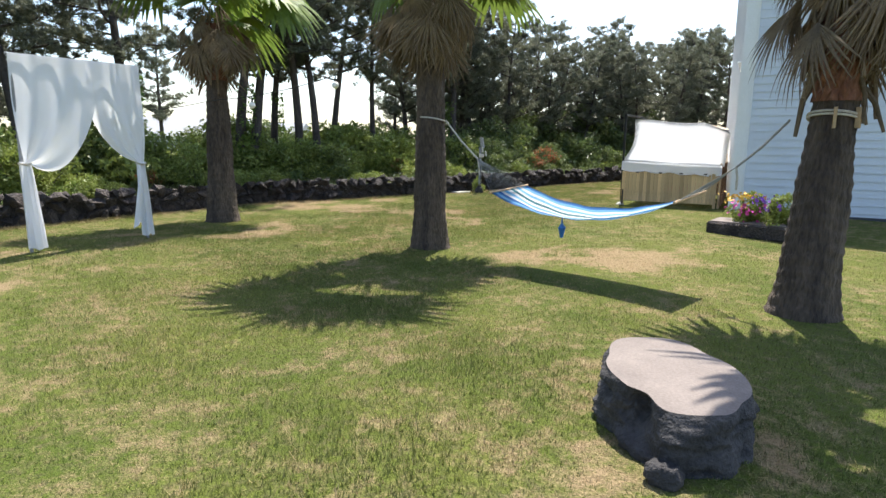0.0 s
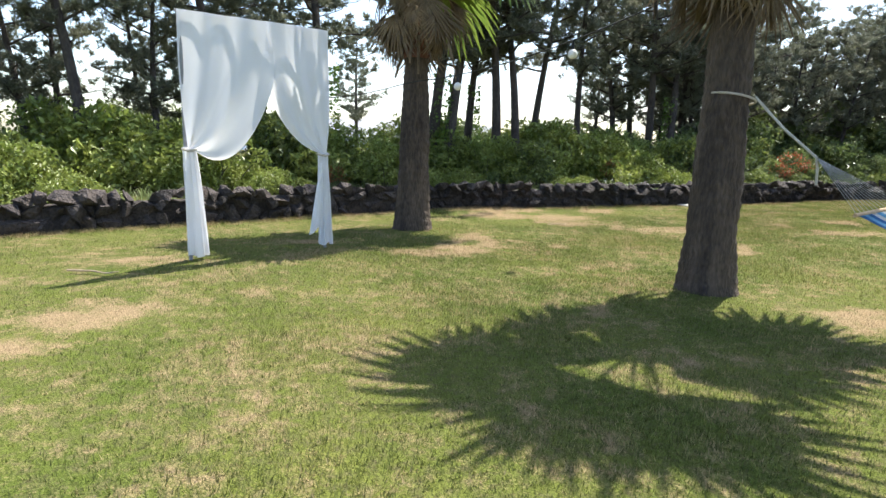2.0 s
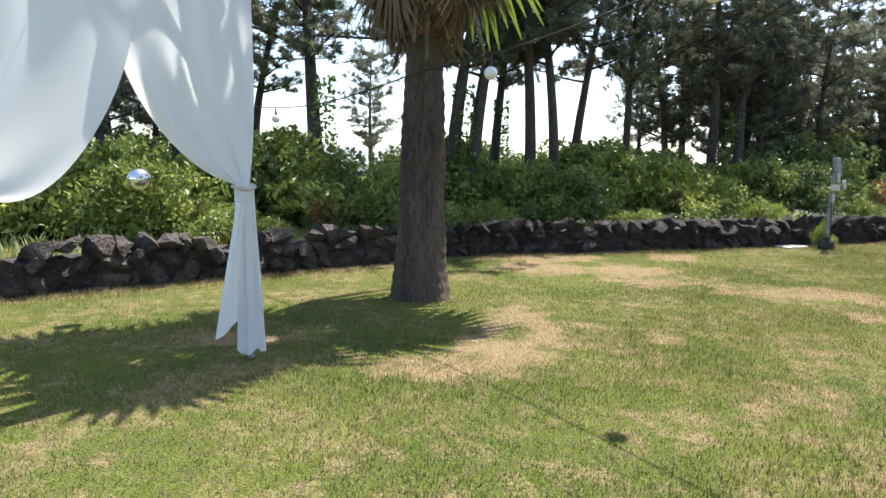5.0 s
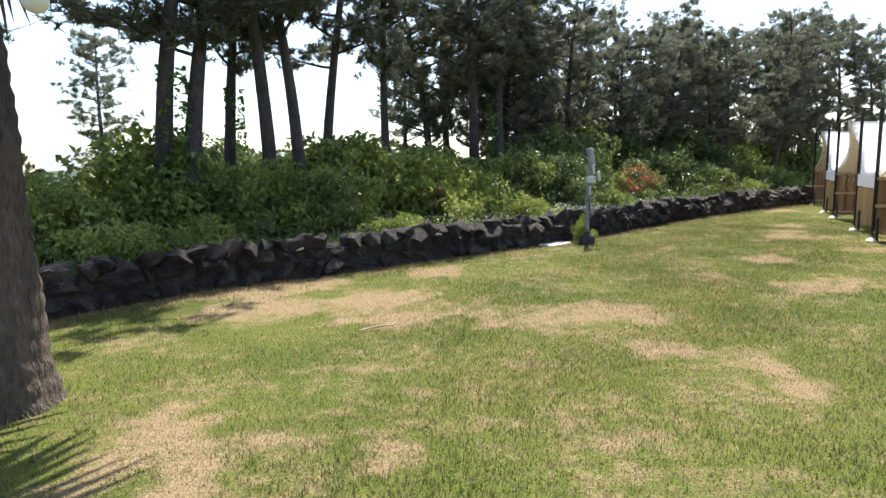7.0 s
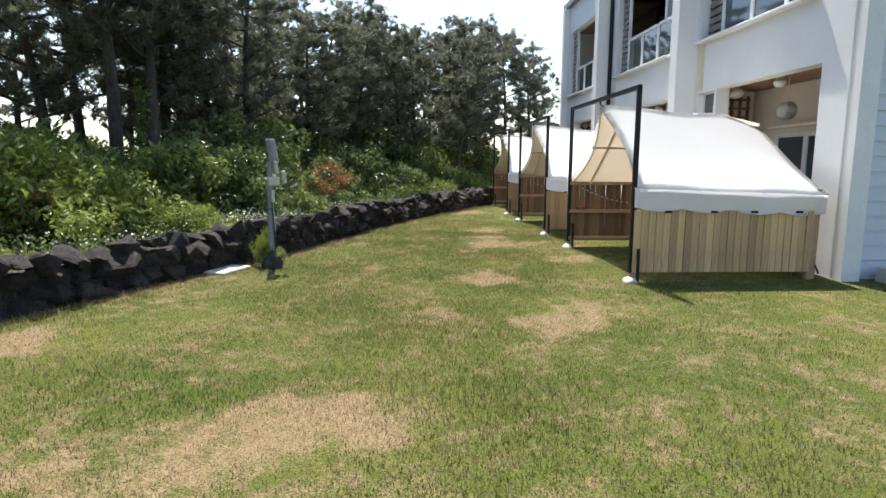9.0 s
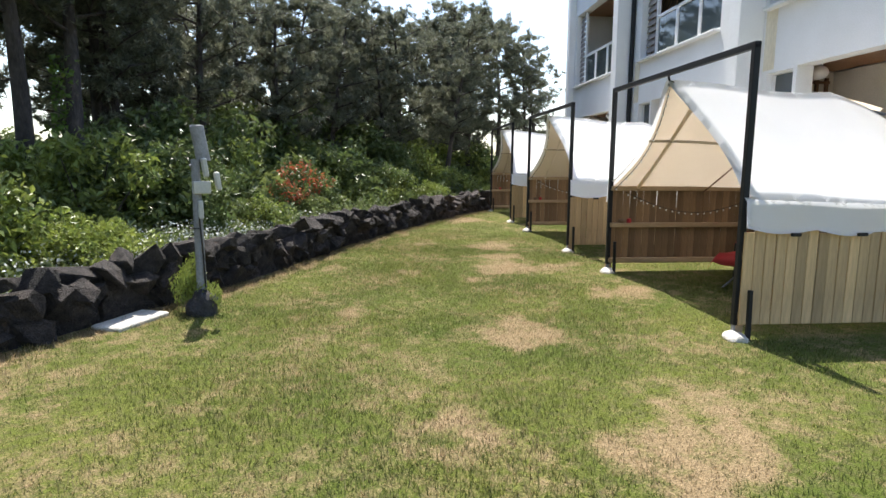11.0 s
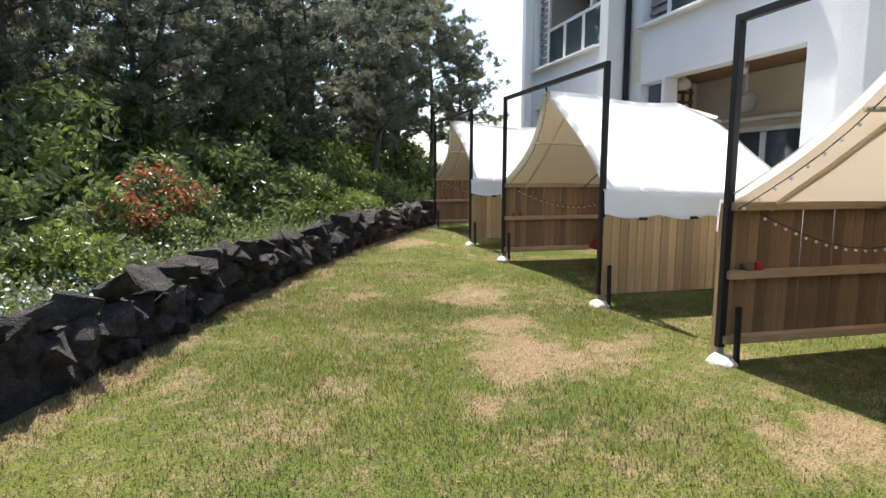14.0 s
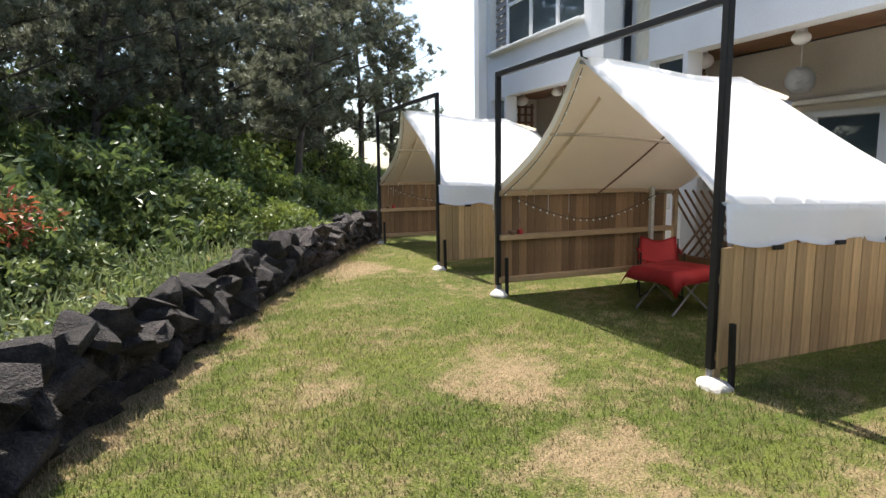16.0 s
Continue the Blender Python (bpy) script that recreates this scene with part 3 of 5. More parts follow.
def fence_panel(m, near, label, tall):
    p = thing("fence_panel", label, "fence", m, "tent side panels")
    rng = random.Random(3 if near else 4)
    n = int(LEN / 0.0955)
    sg = 1 if near else -1
    for i in range(n):
        b = part("board", (BOARD_MESHES if near else SHADED_MESHES)[rng.randrange(4)], None, p)
        b.matrix_basis = pose(0.05 + i * 0.0955, rng.uniform(-0.003, 0.003), 0.12, 0, rng.uniform(-0.3, 0.3), 0) @ Matrix.Diagonal((1, 1, tall, 1))
    top = 0.12 + 0.8 * tall
    for z in ((0.2, 0.72) if near else (0.17, 0.66, top - 0.02)):
        part("rail", box_bm((LEN / 2, 0.032 * sg if near else -0.05, z), (LEN, 0.045 if near else 0.08, 0.06), bevel=0.005), M_BOARDRAIL, p)
    for w in (0.03, LEN - 0.05):
        part("post", box_bm((w, 0.05 * sg if near else 0.04, (top + 0.0) / 2), (0.07, 0.07, top), bevel=0.005), M_BOARDRAIL, p)
    if not near:
        part("white_post", box_bm((LEN - 0.35, -0.11, 0.62), (0.05, 0.05, 1.24), bevel=0.005), M_CONCRETE, p, "pale weathered post")
    return p

def steel_frame(m):
    f = thing("steel_frame", "black square-tube gantry frame on concrete footings", "frame", m, "steel frames")
    for s in (0.0, TW):
        part("post", box_bm((0, s, TH / 2 + 0.06), (0.055, 0.055, TH - 0.1), bevel=0.004), M_STEEL, f)
        part("ground_tube", box_bm((0, s, 0.08), (0.04, 0.04, 0.3)), M_GREYPOLE, f, "grey galvanised foot")
        part("stub_post", box_bm((0.05, s - 0.12, 0.22), (0.035, 0.035, 0.44), Matrix.Rotation(-0.03, 4, 'X'), bevel=0.003), M_STEEL, f)
        bm = bmesh.new()
        for v in ball(bm, (-0.01, s - 0.05, 0.0), 0.125, 3, (0.85, 1, 0.5)):
            v.co += Vector((0.02, 0.03, 0.015)) * noise.noise(v.co * 14)
        part("footing", bm, M_CONCRETE, f, "rough pale concrete footing")
    part("beam", box_bm((0, TW / 2, TH + 0.005), (0.055, TW + 0.055, 0.055), bevel=0.004), M_STEEL, f)
    part("hook", tube_bm([(0, TW / 2, TH - 0.02), (0.01, TW / 2, TH - 0.08), (0.05, TW / 2 - 0.03, TH - 0.1)], 0.012, 6), M_STEEL, f)
    return f

def string_light(name, pts, m, n, label):
    t = thing(name, label, "string lights", m, "string lights")
    part("wire", tube_bm(pts, 0.004, 5), M_CABLE, t)
    tot = len(pts) - 1
    bm = bmesh.new()
    ball(bm, (0, 0, -0.022), 0.013, 1)
    me = finish(bm, "bulb", M_BULB, True)
    for i in range(n):
        q = (i + 0.5) / n * tot
        k = int(q)
        p = Vector(pts[k]).lerp(Vector(pts[k + 1]), q - k)
        part("bulb", me, None, t).matrix_basis = Matrix.Translation(p)
    return t

def camp_chair(m):
    c = thing("camp_chair", "red fabric folding camp chair with dark crossed legs", "chair", m, "camp chairs")
    def seat(u, v):
        return ((u - 0.5) * 0.5, (v - 0.5) * 0.46, 0.40 - 0.06 * math.sin(math.pi * u) * math.sin(math.pi * v) + 0.06 * (1 - v) * 0)
    part("seat", thicken(sheet(8, 8, seat), 0.008), M_RED, c, smooth=True)
    def back(u, v):
        return ((u - 0.5) * (0.54 - 0.06 * v), 0.23 + 0.14 * v - 0.05 * math.sin(math.pi * u), 0.40 + 0.32 * v + 0.03 * math.cos(6.28 * u))
    part("backrest", thicken(sheet(8, 8, back), 0.008), M_RED, c, smooth=True)
    for sx in (-1, 1):
        def arm(u, v, sx=sx):
            return (sx * (0.27 + 0.05 * (v - 0.5)), -0.22 + 0.52 * u, 0.60 - 0.03 * math.sin(math.pi * u) - 0.04 * abs(v - 0.5))
        part("armrest", thicken(sheet(6, 3, arm), 0.01), M_RED, c, smooth=True)
        for y0, y1 in ((-0.24, 0.28), (0.28, -0.24)):
            part("leg", tube_bm([(sx * 0.27, y0, 0.0), (sx * 0.27, y1, 0.42)], 0.010, 8), M_STEEL, c)
        part("leg", tube_bm([(sx * 0.27, -0.24, 0.0), (-sx * 0.27, -0.24, 0.40)], 0.010, 8), M_STEEL, c)
        part("back_tube", tube_bm([(sx * 0.27, 0.23, 0.36), (sx * 0.26, 0.34, 0.72)], 0.010, 8), M_STEEL, c)
        part("arm_post", tube_bm([(sx * 0.27, -0.22, 0.38), (sx * 0.27, -0.22, 0.6)], 0.010, 8), M_STEEL, c)
    return c

def camp_table(m):
    c = thing("camp_table", "low folding table under a draped red cloth", "table", m, "camp tables")
    def cloth(u, v):
        x, y = (u - 0.5) * 0.84, (v - 0.5) * 0.72
        over = max(0, abs(x) - 0.33) + max(0, abs(y) - 0.27)
        return (x * (1 - 0.25 * max(0, abs(x) - 0.33)), y * (1 - 0.25 * max(0, abs(y) - 0.27)), 0.44 - over * 1.3 + 0.008 * math.sin(20 * x) * math.sin(17 * y))
    part("cloth", thicken(sheet(16, 14, cloth), 0.006), M_RED, c, "bright red draped cloth", smooth=True)
    part("tabletop", box_bm((0, 0, 0.42), (0.62, 0.5, 0.02), bevel=0.005), M_GREYPOLE, c)
    for sy in (-1, 1):
        part("leg", tube_bm([(-0.28, sy * 0.22, 0.0), (0.26, sy * 0.22, 0.41)], 0.011, 8), M_GREYPOLE, c)
        part("leg", tube_bm([(0.28, sy * 0.2, 0.0), (-0.26, sy * 0.2, 0.41)], 0.011, 8), M_GREYPOLE, c)
    return c

frame_src = steel_frame(ROW @ pose(0, 0.1, 0))
tent = thing("canvas_tent", "white canvas awning tent with cream lining, open front", "tent", ROW @ pose(0, 0.1, 0), "canvas tents")
part("roof_slope", thicken(tent_roof(True), 0.006), M_CANVAS, tent, smooth=True)
part("roof_slope", thicken(tent_roof(False), 0.006), M_CANVAS, tent, smooth=True)
def lining(u, v):
    w = 0.02 + 2.5 * u
    s = TW + 0.045 + (TW / 2 - TW - 0.045) * v
    e = 1.2 - 0.08 * u
    cut = 0.13 * math.sin(math.pi * min(1, v * 1.05)) * (1 - u) ** 3
    return (w + cut, s, e + canvas_profile(v) * (ridge_z(w) - e) - 0.035 + 0.02 * math.sin(math.pi * v) * math.sin(6.28 * u * 1.5))
part("lining", sheet(18, 14, lining), M_CANVASBEIGE, tent, "cream sunlit inner canvas", smooth=True)
part("valance", thicken(valance(True), 0.004), M_CANVAS, tent, "hanging white canvas edge", smooth=True)
part("valance", thicken(valance(False), 0.004), M_CANVAS, tent, "hanging white canvas edge", smooth=True)
part("ridge_pole", tube_bm([(0, TW / 2, 2.35), (1.3, TW / 2, 2.27), (2.55, TW / 2, 2.07)], 0.018, 8), M_GREYPOLE, tent)
def under(w, q, drop):
    """A point just below the lining: w into the tent, q from the ridge to the far eave."""
    return (w, TW * (0.5 + 0.5 * q) - 0.02, 1.2 - 0.03 * w + canvas_profile(1 - q) * (ridge_z(w) - 1.2 + 0.03 * w) - drop)
part("seam_strap", tube_bm([under(1.55 - 0.25 * q, q, 0.06) for q in np.linspace(0.3, 1.0, 7)], 0.010, 6), M_LATTICE, tent, "dark stitched strap")
part("hem_strap", tube_bm([under(0.10 + 1.5 * q, 0.42 - 0.06 * math.sin(math.pi * q), 0.07 + 0.05 * math.sin(math.pi * q)) for q in np.linspace(0, 1, 9)], 0.016, 6), M_BEIGESEAM, tent, "loose cream canvas strap")
part("hem_roll", tube_bm([(0.36, TW * (0.5 + 0.5 * q), 1.2 + canvas_profile(1 - q) * 1.1 - 0.06) for q in (0.12, 0.4, 0.7, 1.0)], 0.022, 8), M_CANVASBEIGE, tent, "rolled cream canvas hem")
for i, w in enumerate((0.42, 1.02, 1.55, 2.15)):
    part("hook_clip", box_bm((w, -0.105, 0.915), (0.085, 0.03, 0.03), bevel=0.004), M_STEEL, tent)
part("corner_post", box_bm((2.5, 0.06, 0.6), (0.05, 0.05, 1.2)), M_BOARDRAIL, tent)
part("corner_post", box_bm((2.5, TW - 0.06, 0.6), (0.05, 0.05, 1.2)), M_BOARDRAIL, tent)
bm = bmesh.new()
for i in range(-8, 30):
    for sg in (1, -1):
        mid = 0.15 + i * 0.13
        if 0.35 < mid < TW - 0.35:
            box(bm, (2.53 + 0.012 * sg, mid, 0.62), (0.01, 0.03, 1.4), Matrix.Rotation(0.72 * sg, 4, 'X'))
part("back_trellis", bm, M_LATTICE, tent, "dark brown diagonal trellis screen")
part("back_sill", box_bm((2.53, TW / 2, 0.2), (0.05, TW - 0.2, 0.26)), M_LATTICE, tent)

near_panel = fence_panel(ROW @ pose(0.0, 0.06, 0), True, "upright cedar boards fence panel under canvas edge", 1.0)
far_panel = fence_panel(ROW @ pose(0.0, 0.1 + TW + 0.02, 0), False, "side panel of boards coloured a shaded brown, with shelf rail", 1.33)
edge = [(0.02 + 0.13 * math.sin(math.pi * q) * 0.95, TW * (0.5 + 0.48 * q), 1.2 + canvas_profile(1 - q) * 1.16 - 0.06) for q in np.linspace(0, 1, 9)]
swag = [(0.15 + 2.0 * q, TW - 0.14, 1.12 - 0.28 * math.sin(math.pi * q)) for q in np.linspace(0, 1, 11)]
sl1 = string_light("string_light", edge, ROW @ pose(0, 0.1, 0), 14, "thin wire of small clear bulbs along the tent edge")
sl2 = string_light("string_light", swag, ROW @ pose(0, 0.1, 0), 22, "swag of small bulbs across the side panel")
def trinket(m):
    t = thing("shelf_trinket", "small dark ornaments on the fence shelf rail", "ornament", m, "shelf trinkets")
    part("bowl", tube_bm([(0, 0, 0), (0, 0, 0.03), (0, 0, 0.05)], [0.03, 0.05, 0.045], 10), M_LATTICE, t)
    part("jar", tube_bm([(0.1, 0, 0), (0.1, 0, 0.05), (0.1, 0, 0.06)], [0.03, 0.03, 0.02], 10), M_RED, t)
    return t
tr = trinket(ROW @ pose(0.17, 0.1 + TW - 0.03, 0.69))
for k, s in ((1, 5.15), (2, 10.2)):
    sh = s - 0.1
    for ob in (frame_src, tent, near_panel, far_panel, sl1, sl2, tr):
        copy_thing(ob, ROW @ pose(0, sh, 0) @ ROW.inverted() @ ob.matrix_basis)
chair = camp_chair(ROW @ pose(1.68, 2.5, 0.0, 0, 0, -35) @ Matrix.Scale(0.84, 4))
copy_thing(chair, ROW @ pose(1.68, 7.55, 0, 0, 0, -35))
table = camp_table(ROW @ pose(1.32, 1.9, 0, 0, 0, 10))
copy_thing(table, ROW @ pose(1.32, 6.95, 0, 0, 0, 10))

# ---- palms ----
def fan_mesh(name, material, n, length, droop, spread, rng, width=0.035):
    """A fan frond: stalk along +x, leaflets from its tip."""
    bm = bmesh.new()
    st = length * 0.55
    tube(bm, [(0, 0, 0), (st * 0.5, 0, 0.02), (st, 0, 0)], [0.022, 0.016, 0.010], 5)
    for i in range(n):
        a = (i / (n - 1) - 0.5) * spread + rng.uniform(-0.04, 0.04)
        l = length * 0.62 * (0.75 + 0.25 * math.cos(a * 0.8)) * rng.uniform(0.85, 1.1)
        prev = None
        for k in range(5):
            q = k / 4
            r = l * q
            z = -droop * q * q * l + 0.05 * abs(math.sin(a)) * q
            d = Vector((math.cos(a), math.sin(a), 0))
            c = Vector((st, 0, 0)) + d * r * (1 - 0.25 * droop * q) + Vector((0, 0, z))
            side = Vector((-d.y, d.x, 0)) * width * (0.35 + 1.4 * q * (1 - q) * 1.6) * (1 - 0.8 * q ** 3)
            lift = Vector((0, 0, 0.012 * (1 - q)))
            cur = (bm.verts.new(c - side), bm.verts.new(c + lift * 2), bm.verts.new(c + side))
            if prev:
                bm.faces.new((prev[0], prev[1], cur[1], cur[0]))
                bm.faces.new((prev[1], prev[2], cur[2], cur[1]))
            prev = cur
    return finish(bm, name, material)

prng = random.Random(11)
GREEN_FAN = [fan_mesh("frond", M_FROND, 22, 1.6, d, 3.6, prng, 0.075) for d in (0.25, 0.5, 0.8)]
DEAD_FAN = [fan_mesh("dead_frond", M_DEAD, 15, 1.5, d, 1.6, prng, 0.026) for d in (0.2, 0.35, 0.5)]
STUB = finish(tube_bm([(0, 0, 0), (0.25, 0, 0.04), (0.55, 0, 0.0)], [0.035, 0.024, 0.016], 6), "leaf_stub", M_DEAD)

def palm(x, y, r0, r1, trunk_h, crown_z, seed, lean=(0, 0), skirt=1.0, red=True, ngreen=30, reach=1.0):
    """Fan palm: ringed tapering trunk, red fibrous neck, a skirt of dead fronds and a green crown."""
    rng = random.Random(seed)
    p = thing("palm_tree", "stout fan palm with grey trunk and dead leaf skirt", "palm", pose(x, y, 0), "lawn palms")
    bm = bmesh.new()
    n, rows = 40, 90
    rings = []
    for j in range(rows + 1):
        q = j / rows
        z = -0.05 + q * (trunk_h + 0.05)
        r = r1 + (r0 - r1) * (1 - q) ** 0.85 + 0.06 * math.exp(-z * 5)
        ring = []
        for i in range(n):
            a = 2 * math.pi * i / n
            w = noise.noise(Vector((math.cos(a) * 3, math.sin(a) * 3, z * 2.2 + seed))) * 0.025 + 0.006 * math.sin(z * 46 + 2 * math.sin(a * 2 + seed))
            w += noise.noise(Vector((math.cos(a) * 9, math.sin(a) * 9, z * 5 + seed))) * 0.012
            ring.append(bm.verts.new((math.cos(a) * (r + w) + lean[0] * z, math.sin(a) * (r + w) + lean[1] * z, z)))
        rings.append(ring)
    for a, b in zip(rings, rings[1:]):
        for i in range(n):
            bm.faces.new((a[i], a[(i + 1) % n], b[(i + 1) % n], b[i]))
    part("trunk", bm, M_PALM, p, "grey-brown ringed fibrous trunk", smooth=True)
    top = Vector((lean[0] * trunk_h, lean[1] * trunk_h, trunk_h))
    neck = crown_z - trunk_h
    bm = bmesh.new()
    rings = []
    for j in range(13):
        q = j / 12
        ring = []
        for i in range(24):
            a = 2 * math.pi * i / 24
            rr = r1 * (1.12 - 0.1 * q) + 0.03 * noise.noise(Vector((math.cos(a) * 5, math.sin(a) * 5, q * 6 + seed))) + (0.03 if (i + j) % 3 == 0 else 0)
            ring.append(bm.verts.new((top.x + rr * math.cos(a), top.y + rr * math.sin(a), top.z - 0.05 + q * (neck + 0.1))))
        rings.append(ring)
    for a, b in zip(rings, rings[1:]):
        for i in range(24):
            bm.faces.new((a[i], a[(i + 1) % 24], b[(i + 1) % 24], b[i]))
    bm.faces.new(rings[-1])
    part("neck", bm, M_PALMRED if red else M_PALM, p, "reddish fibrous neck under the crown")
    base = Vector((lean[0] * crown_z, lean[1] * crown_z, crown_z))
    lobes = [(k * 0.6981 + rng.uniform(-0.3, 0.3), rng.choice((0.62, 0.85, 1.1, 1.3))) for k in range(9)]
    for i in range(ngreen):
        a = lobes[i % 9][0] + rng.uniform(-0.2, 0.2)
        el = radians(rng.choice((rng.uniform(-15, 25), rng.uniform(20, 80))))
        m = Matrix.Translation(base + Vector((0, 0, rng.uniform(0.15, 1.4)))) @ Matrix.Rotation(a, 4, 'Z') @ Matrix.Rotation(-el, 4, 'Y') @ Matrix.Rotation(rng.uniform(-0.9, 0.9), 4, 'X')
        part("frond", GREEN_FAN[i % 3], None, p).matrix_basis = m @ Matrix.Scale(reach * lobes[i % 9][1] * rng.uniform(0.75, 1.05), 4)
    nd = int(46 * skirt)
    for i in range(nd):
        a = i * 2.39996 + rng.uniform(-0.3, 0.3)
        el = radians(rng.uniform(48, 86))
        z = rng.uniform(-0.15, 0.5)
        m = Matrix.Translation(base + Vector((math.cos(a) * r1 * 0.9, math.sin(a) * r1 * 0.9, z))) @ Matrix.Rotation(a, 4, 'Z') @ Matrix.Rotation(el, 4, 'Y') @ Matrix.Rotation(rng.uniform(-0.7, 0.7), 4, 'X')
        part("dead_frond", DEAD_FAN[i % 3], None, p).matrix_basis = m @ Matrix.Scale(rng.uniform(0.5, 0.85), 4)
    for i in range(16):
        a = i * 2.39996
        m = Matrix.Translation(top + Vector((math.cos(a) * r1, math.sin(a) * r1, rng.uniform(0.1, neck)))) @ Matrix.Rotation(a, 4, 'Z') @ Matrix.Rotation(radians(rng.uniform(55, 80)), 4, 'Y')
        part("leaf_stub", STUB, None, p).matrix_basis = m @ Matrix.Scale(rng.uniform(0.7, 1.2), 4)
    return p

palm(-4.65, 12.15, 0.30, 0.19, 2.95, 3.95, 1, (0.008, 0.0), 1.0)
palm(-0.14, 9.3, 0.275, 0.20, 3.1, 3.95, 2, (0.0, 0.0), 1.7, red=True)
palm(3.87, 5.6, 0.30, 0.18, 2.2, 3.45, 3, (0.035, 0.0), 0.8)

# ---- boulder seat ----
def boulder():
    """A broad block with a worn sloping top, one bay broken out of its side and a lump in front."""
    b = thing("stone_seat", "flat-topped dark volcanic boulder resting on the lawn", "boulder", pose(1.56, 3.02, 0))
    bm = bmesh.new()
    n, rows = 96, 26
    corners = ((-8, 0.42), (38, 0.44), (75, 0.60), (105, 0.60), (150, 0.44), (195, 0.42), (228, 0.50), (246, 0.58), (275, 0.55), (305, 0.45), (352, 0.42))
    def rad(a):
        g = math.degrees(a) % 360
        if g > 352:
            g -= 360
        for (a0, r0), (a1, r1) in zip(corners, corners[1:]):
            if a0 <= g <= a1:
                q = (g - a0) / (a1 - a0)
                q = q * q * (3 - 2 * q)
                return r0 + (r1 - r0) * q
        return 0.42
    def top_z(x, y):
        return 0.37 + 0.05 * y - 0.02 * x
    def bay(a, q):
        g = (math.degrees(a) % 360)
        return -0.20 * math.exp(-((g - 224) / 13) ** 2) * math.sin(math.pi * min(1, 1.15 * (1 - q) + 0.12)) + 0.07 * math.exp(-((g - 247) / 9) ** 2) * math.sin(math.pi * q)
    rings = []
    for j in range(rows + 1):
        q = j / rows
        ring = []
        for i in range(n):
            a = 2 * math.pi * i / n
            e = rad(a)
            r = e * (1.03 - 0.03 * q - 0.05 * q ** 10) + bay(a, q)
            p = Vector((math.cos(a) * r, math.sin(a) * r, q))
            k = (noise.noise(p * 5.0) * 0.05 + noise.noise(p * 13) * 0.028 + noise.noise(p * 30) * 0.010) * (1 - q ** 10)
            r += k
            x, y = math.cos(a) * r, math.sin(a) * r
            ring.append(bm.verts.new((x, y, -0.03 + q * (top_z(x, y) + 0.03))))
        rings.append(ring)
    for a, c in zip(rings, rings[1:]):
        for i in range(n):
            bm.faces.new((a[i], a[(i + 1) % n], c[(i + 1) % n], c[i]))
    edge = [v.co.copy() for v in rings[-1]]
    part("side", bm, M_ROCKSIDE, b, "dark pitted rough stone sides", smooth=True)
    bm = bmesh.new()
    top = []
    for j in range(10):
        q = 1 - j / 10
        top.append([bm.verts.new((e.x * q, e.y * q, top_z(e.x * q, e.y * q) + 0.010 * (1 - q ** 6) + 0.006 * noise.noise(Vector((e.x * q * 6, e.y * q * 6, 1))) * (1 - q ** 6))) for e in edge])
    for a, d in zip(top, top[1:]):
        for i in range(n):
            bm.faces.new((a[i], a[(i + 1) % n], d[(i + 1) % n], d[i]))
    bm.faces.new(top[-1])
    part("worn_top", bm, M_ROCKTOP, b, "smooth pale brown worn top", smooth=True)
    bm = bmesh.new()
    c = Vector((-0.27, -0.62, 0.06))
    for v in ball(bm, c, 0.10, 3, (1, 0.9, 0.85)):
        d = (v.co - c).normalized()
        v.co += d * (noise.noise(v.co * 9) * 0.03 + noise.noise(v.co * 28) * 0.02) - d * (0.03 if d.z > 0.75 else 0)
    part("knob", bm, M_ROCKSIDE, b, "pitted stone knob", smooth=True)
boulder()

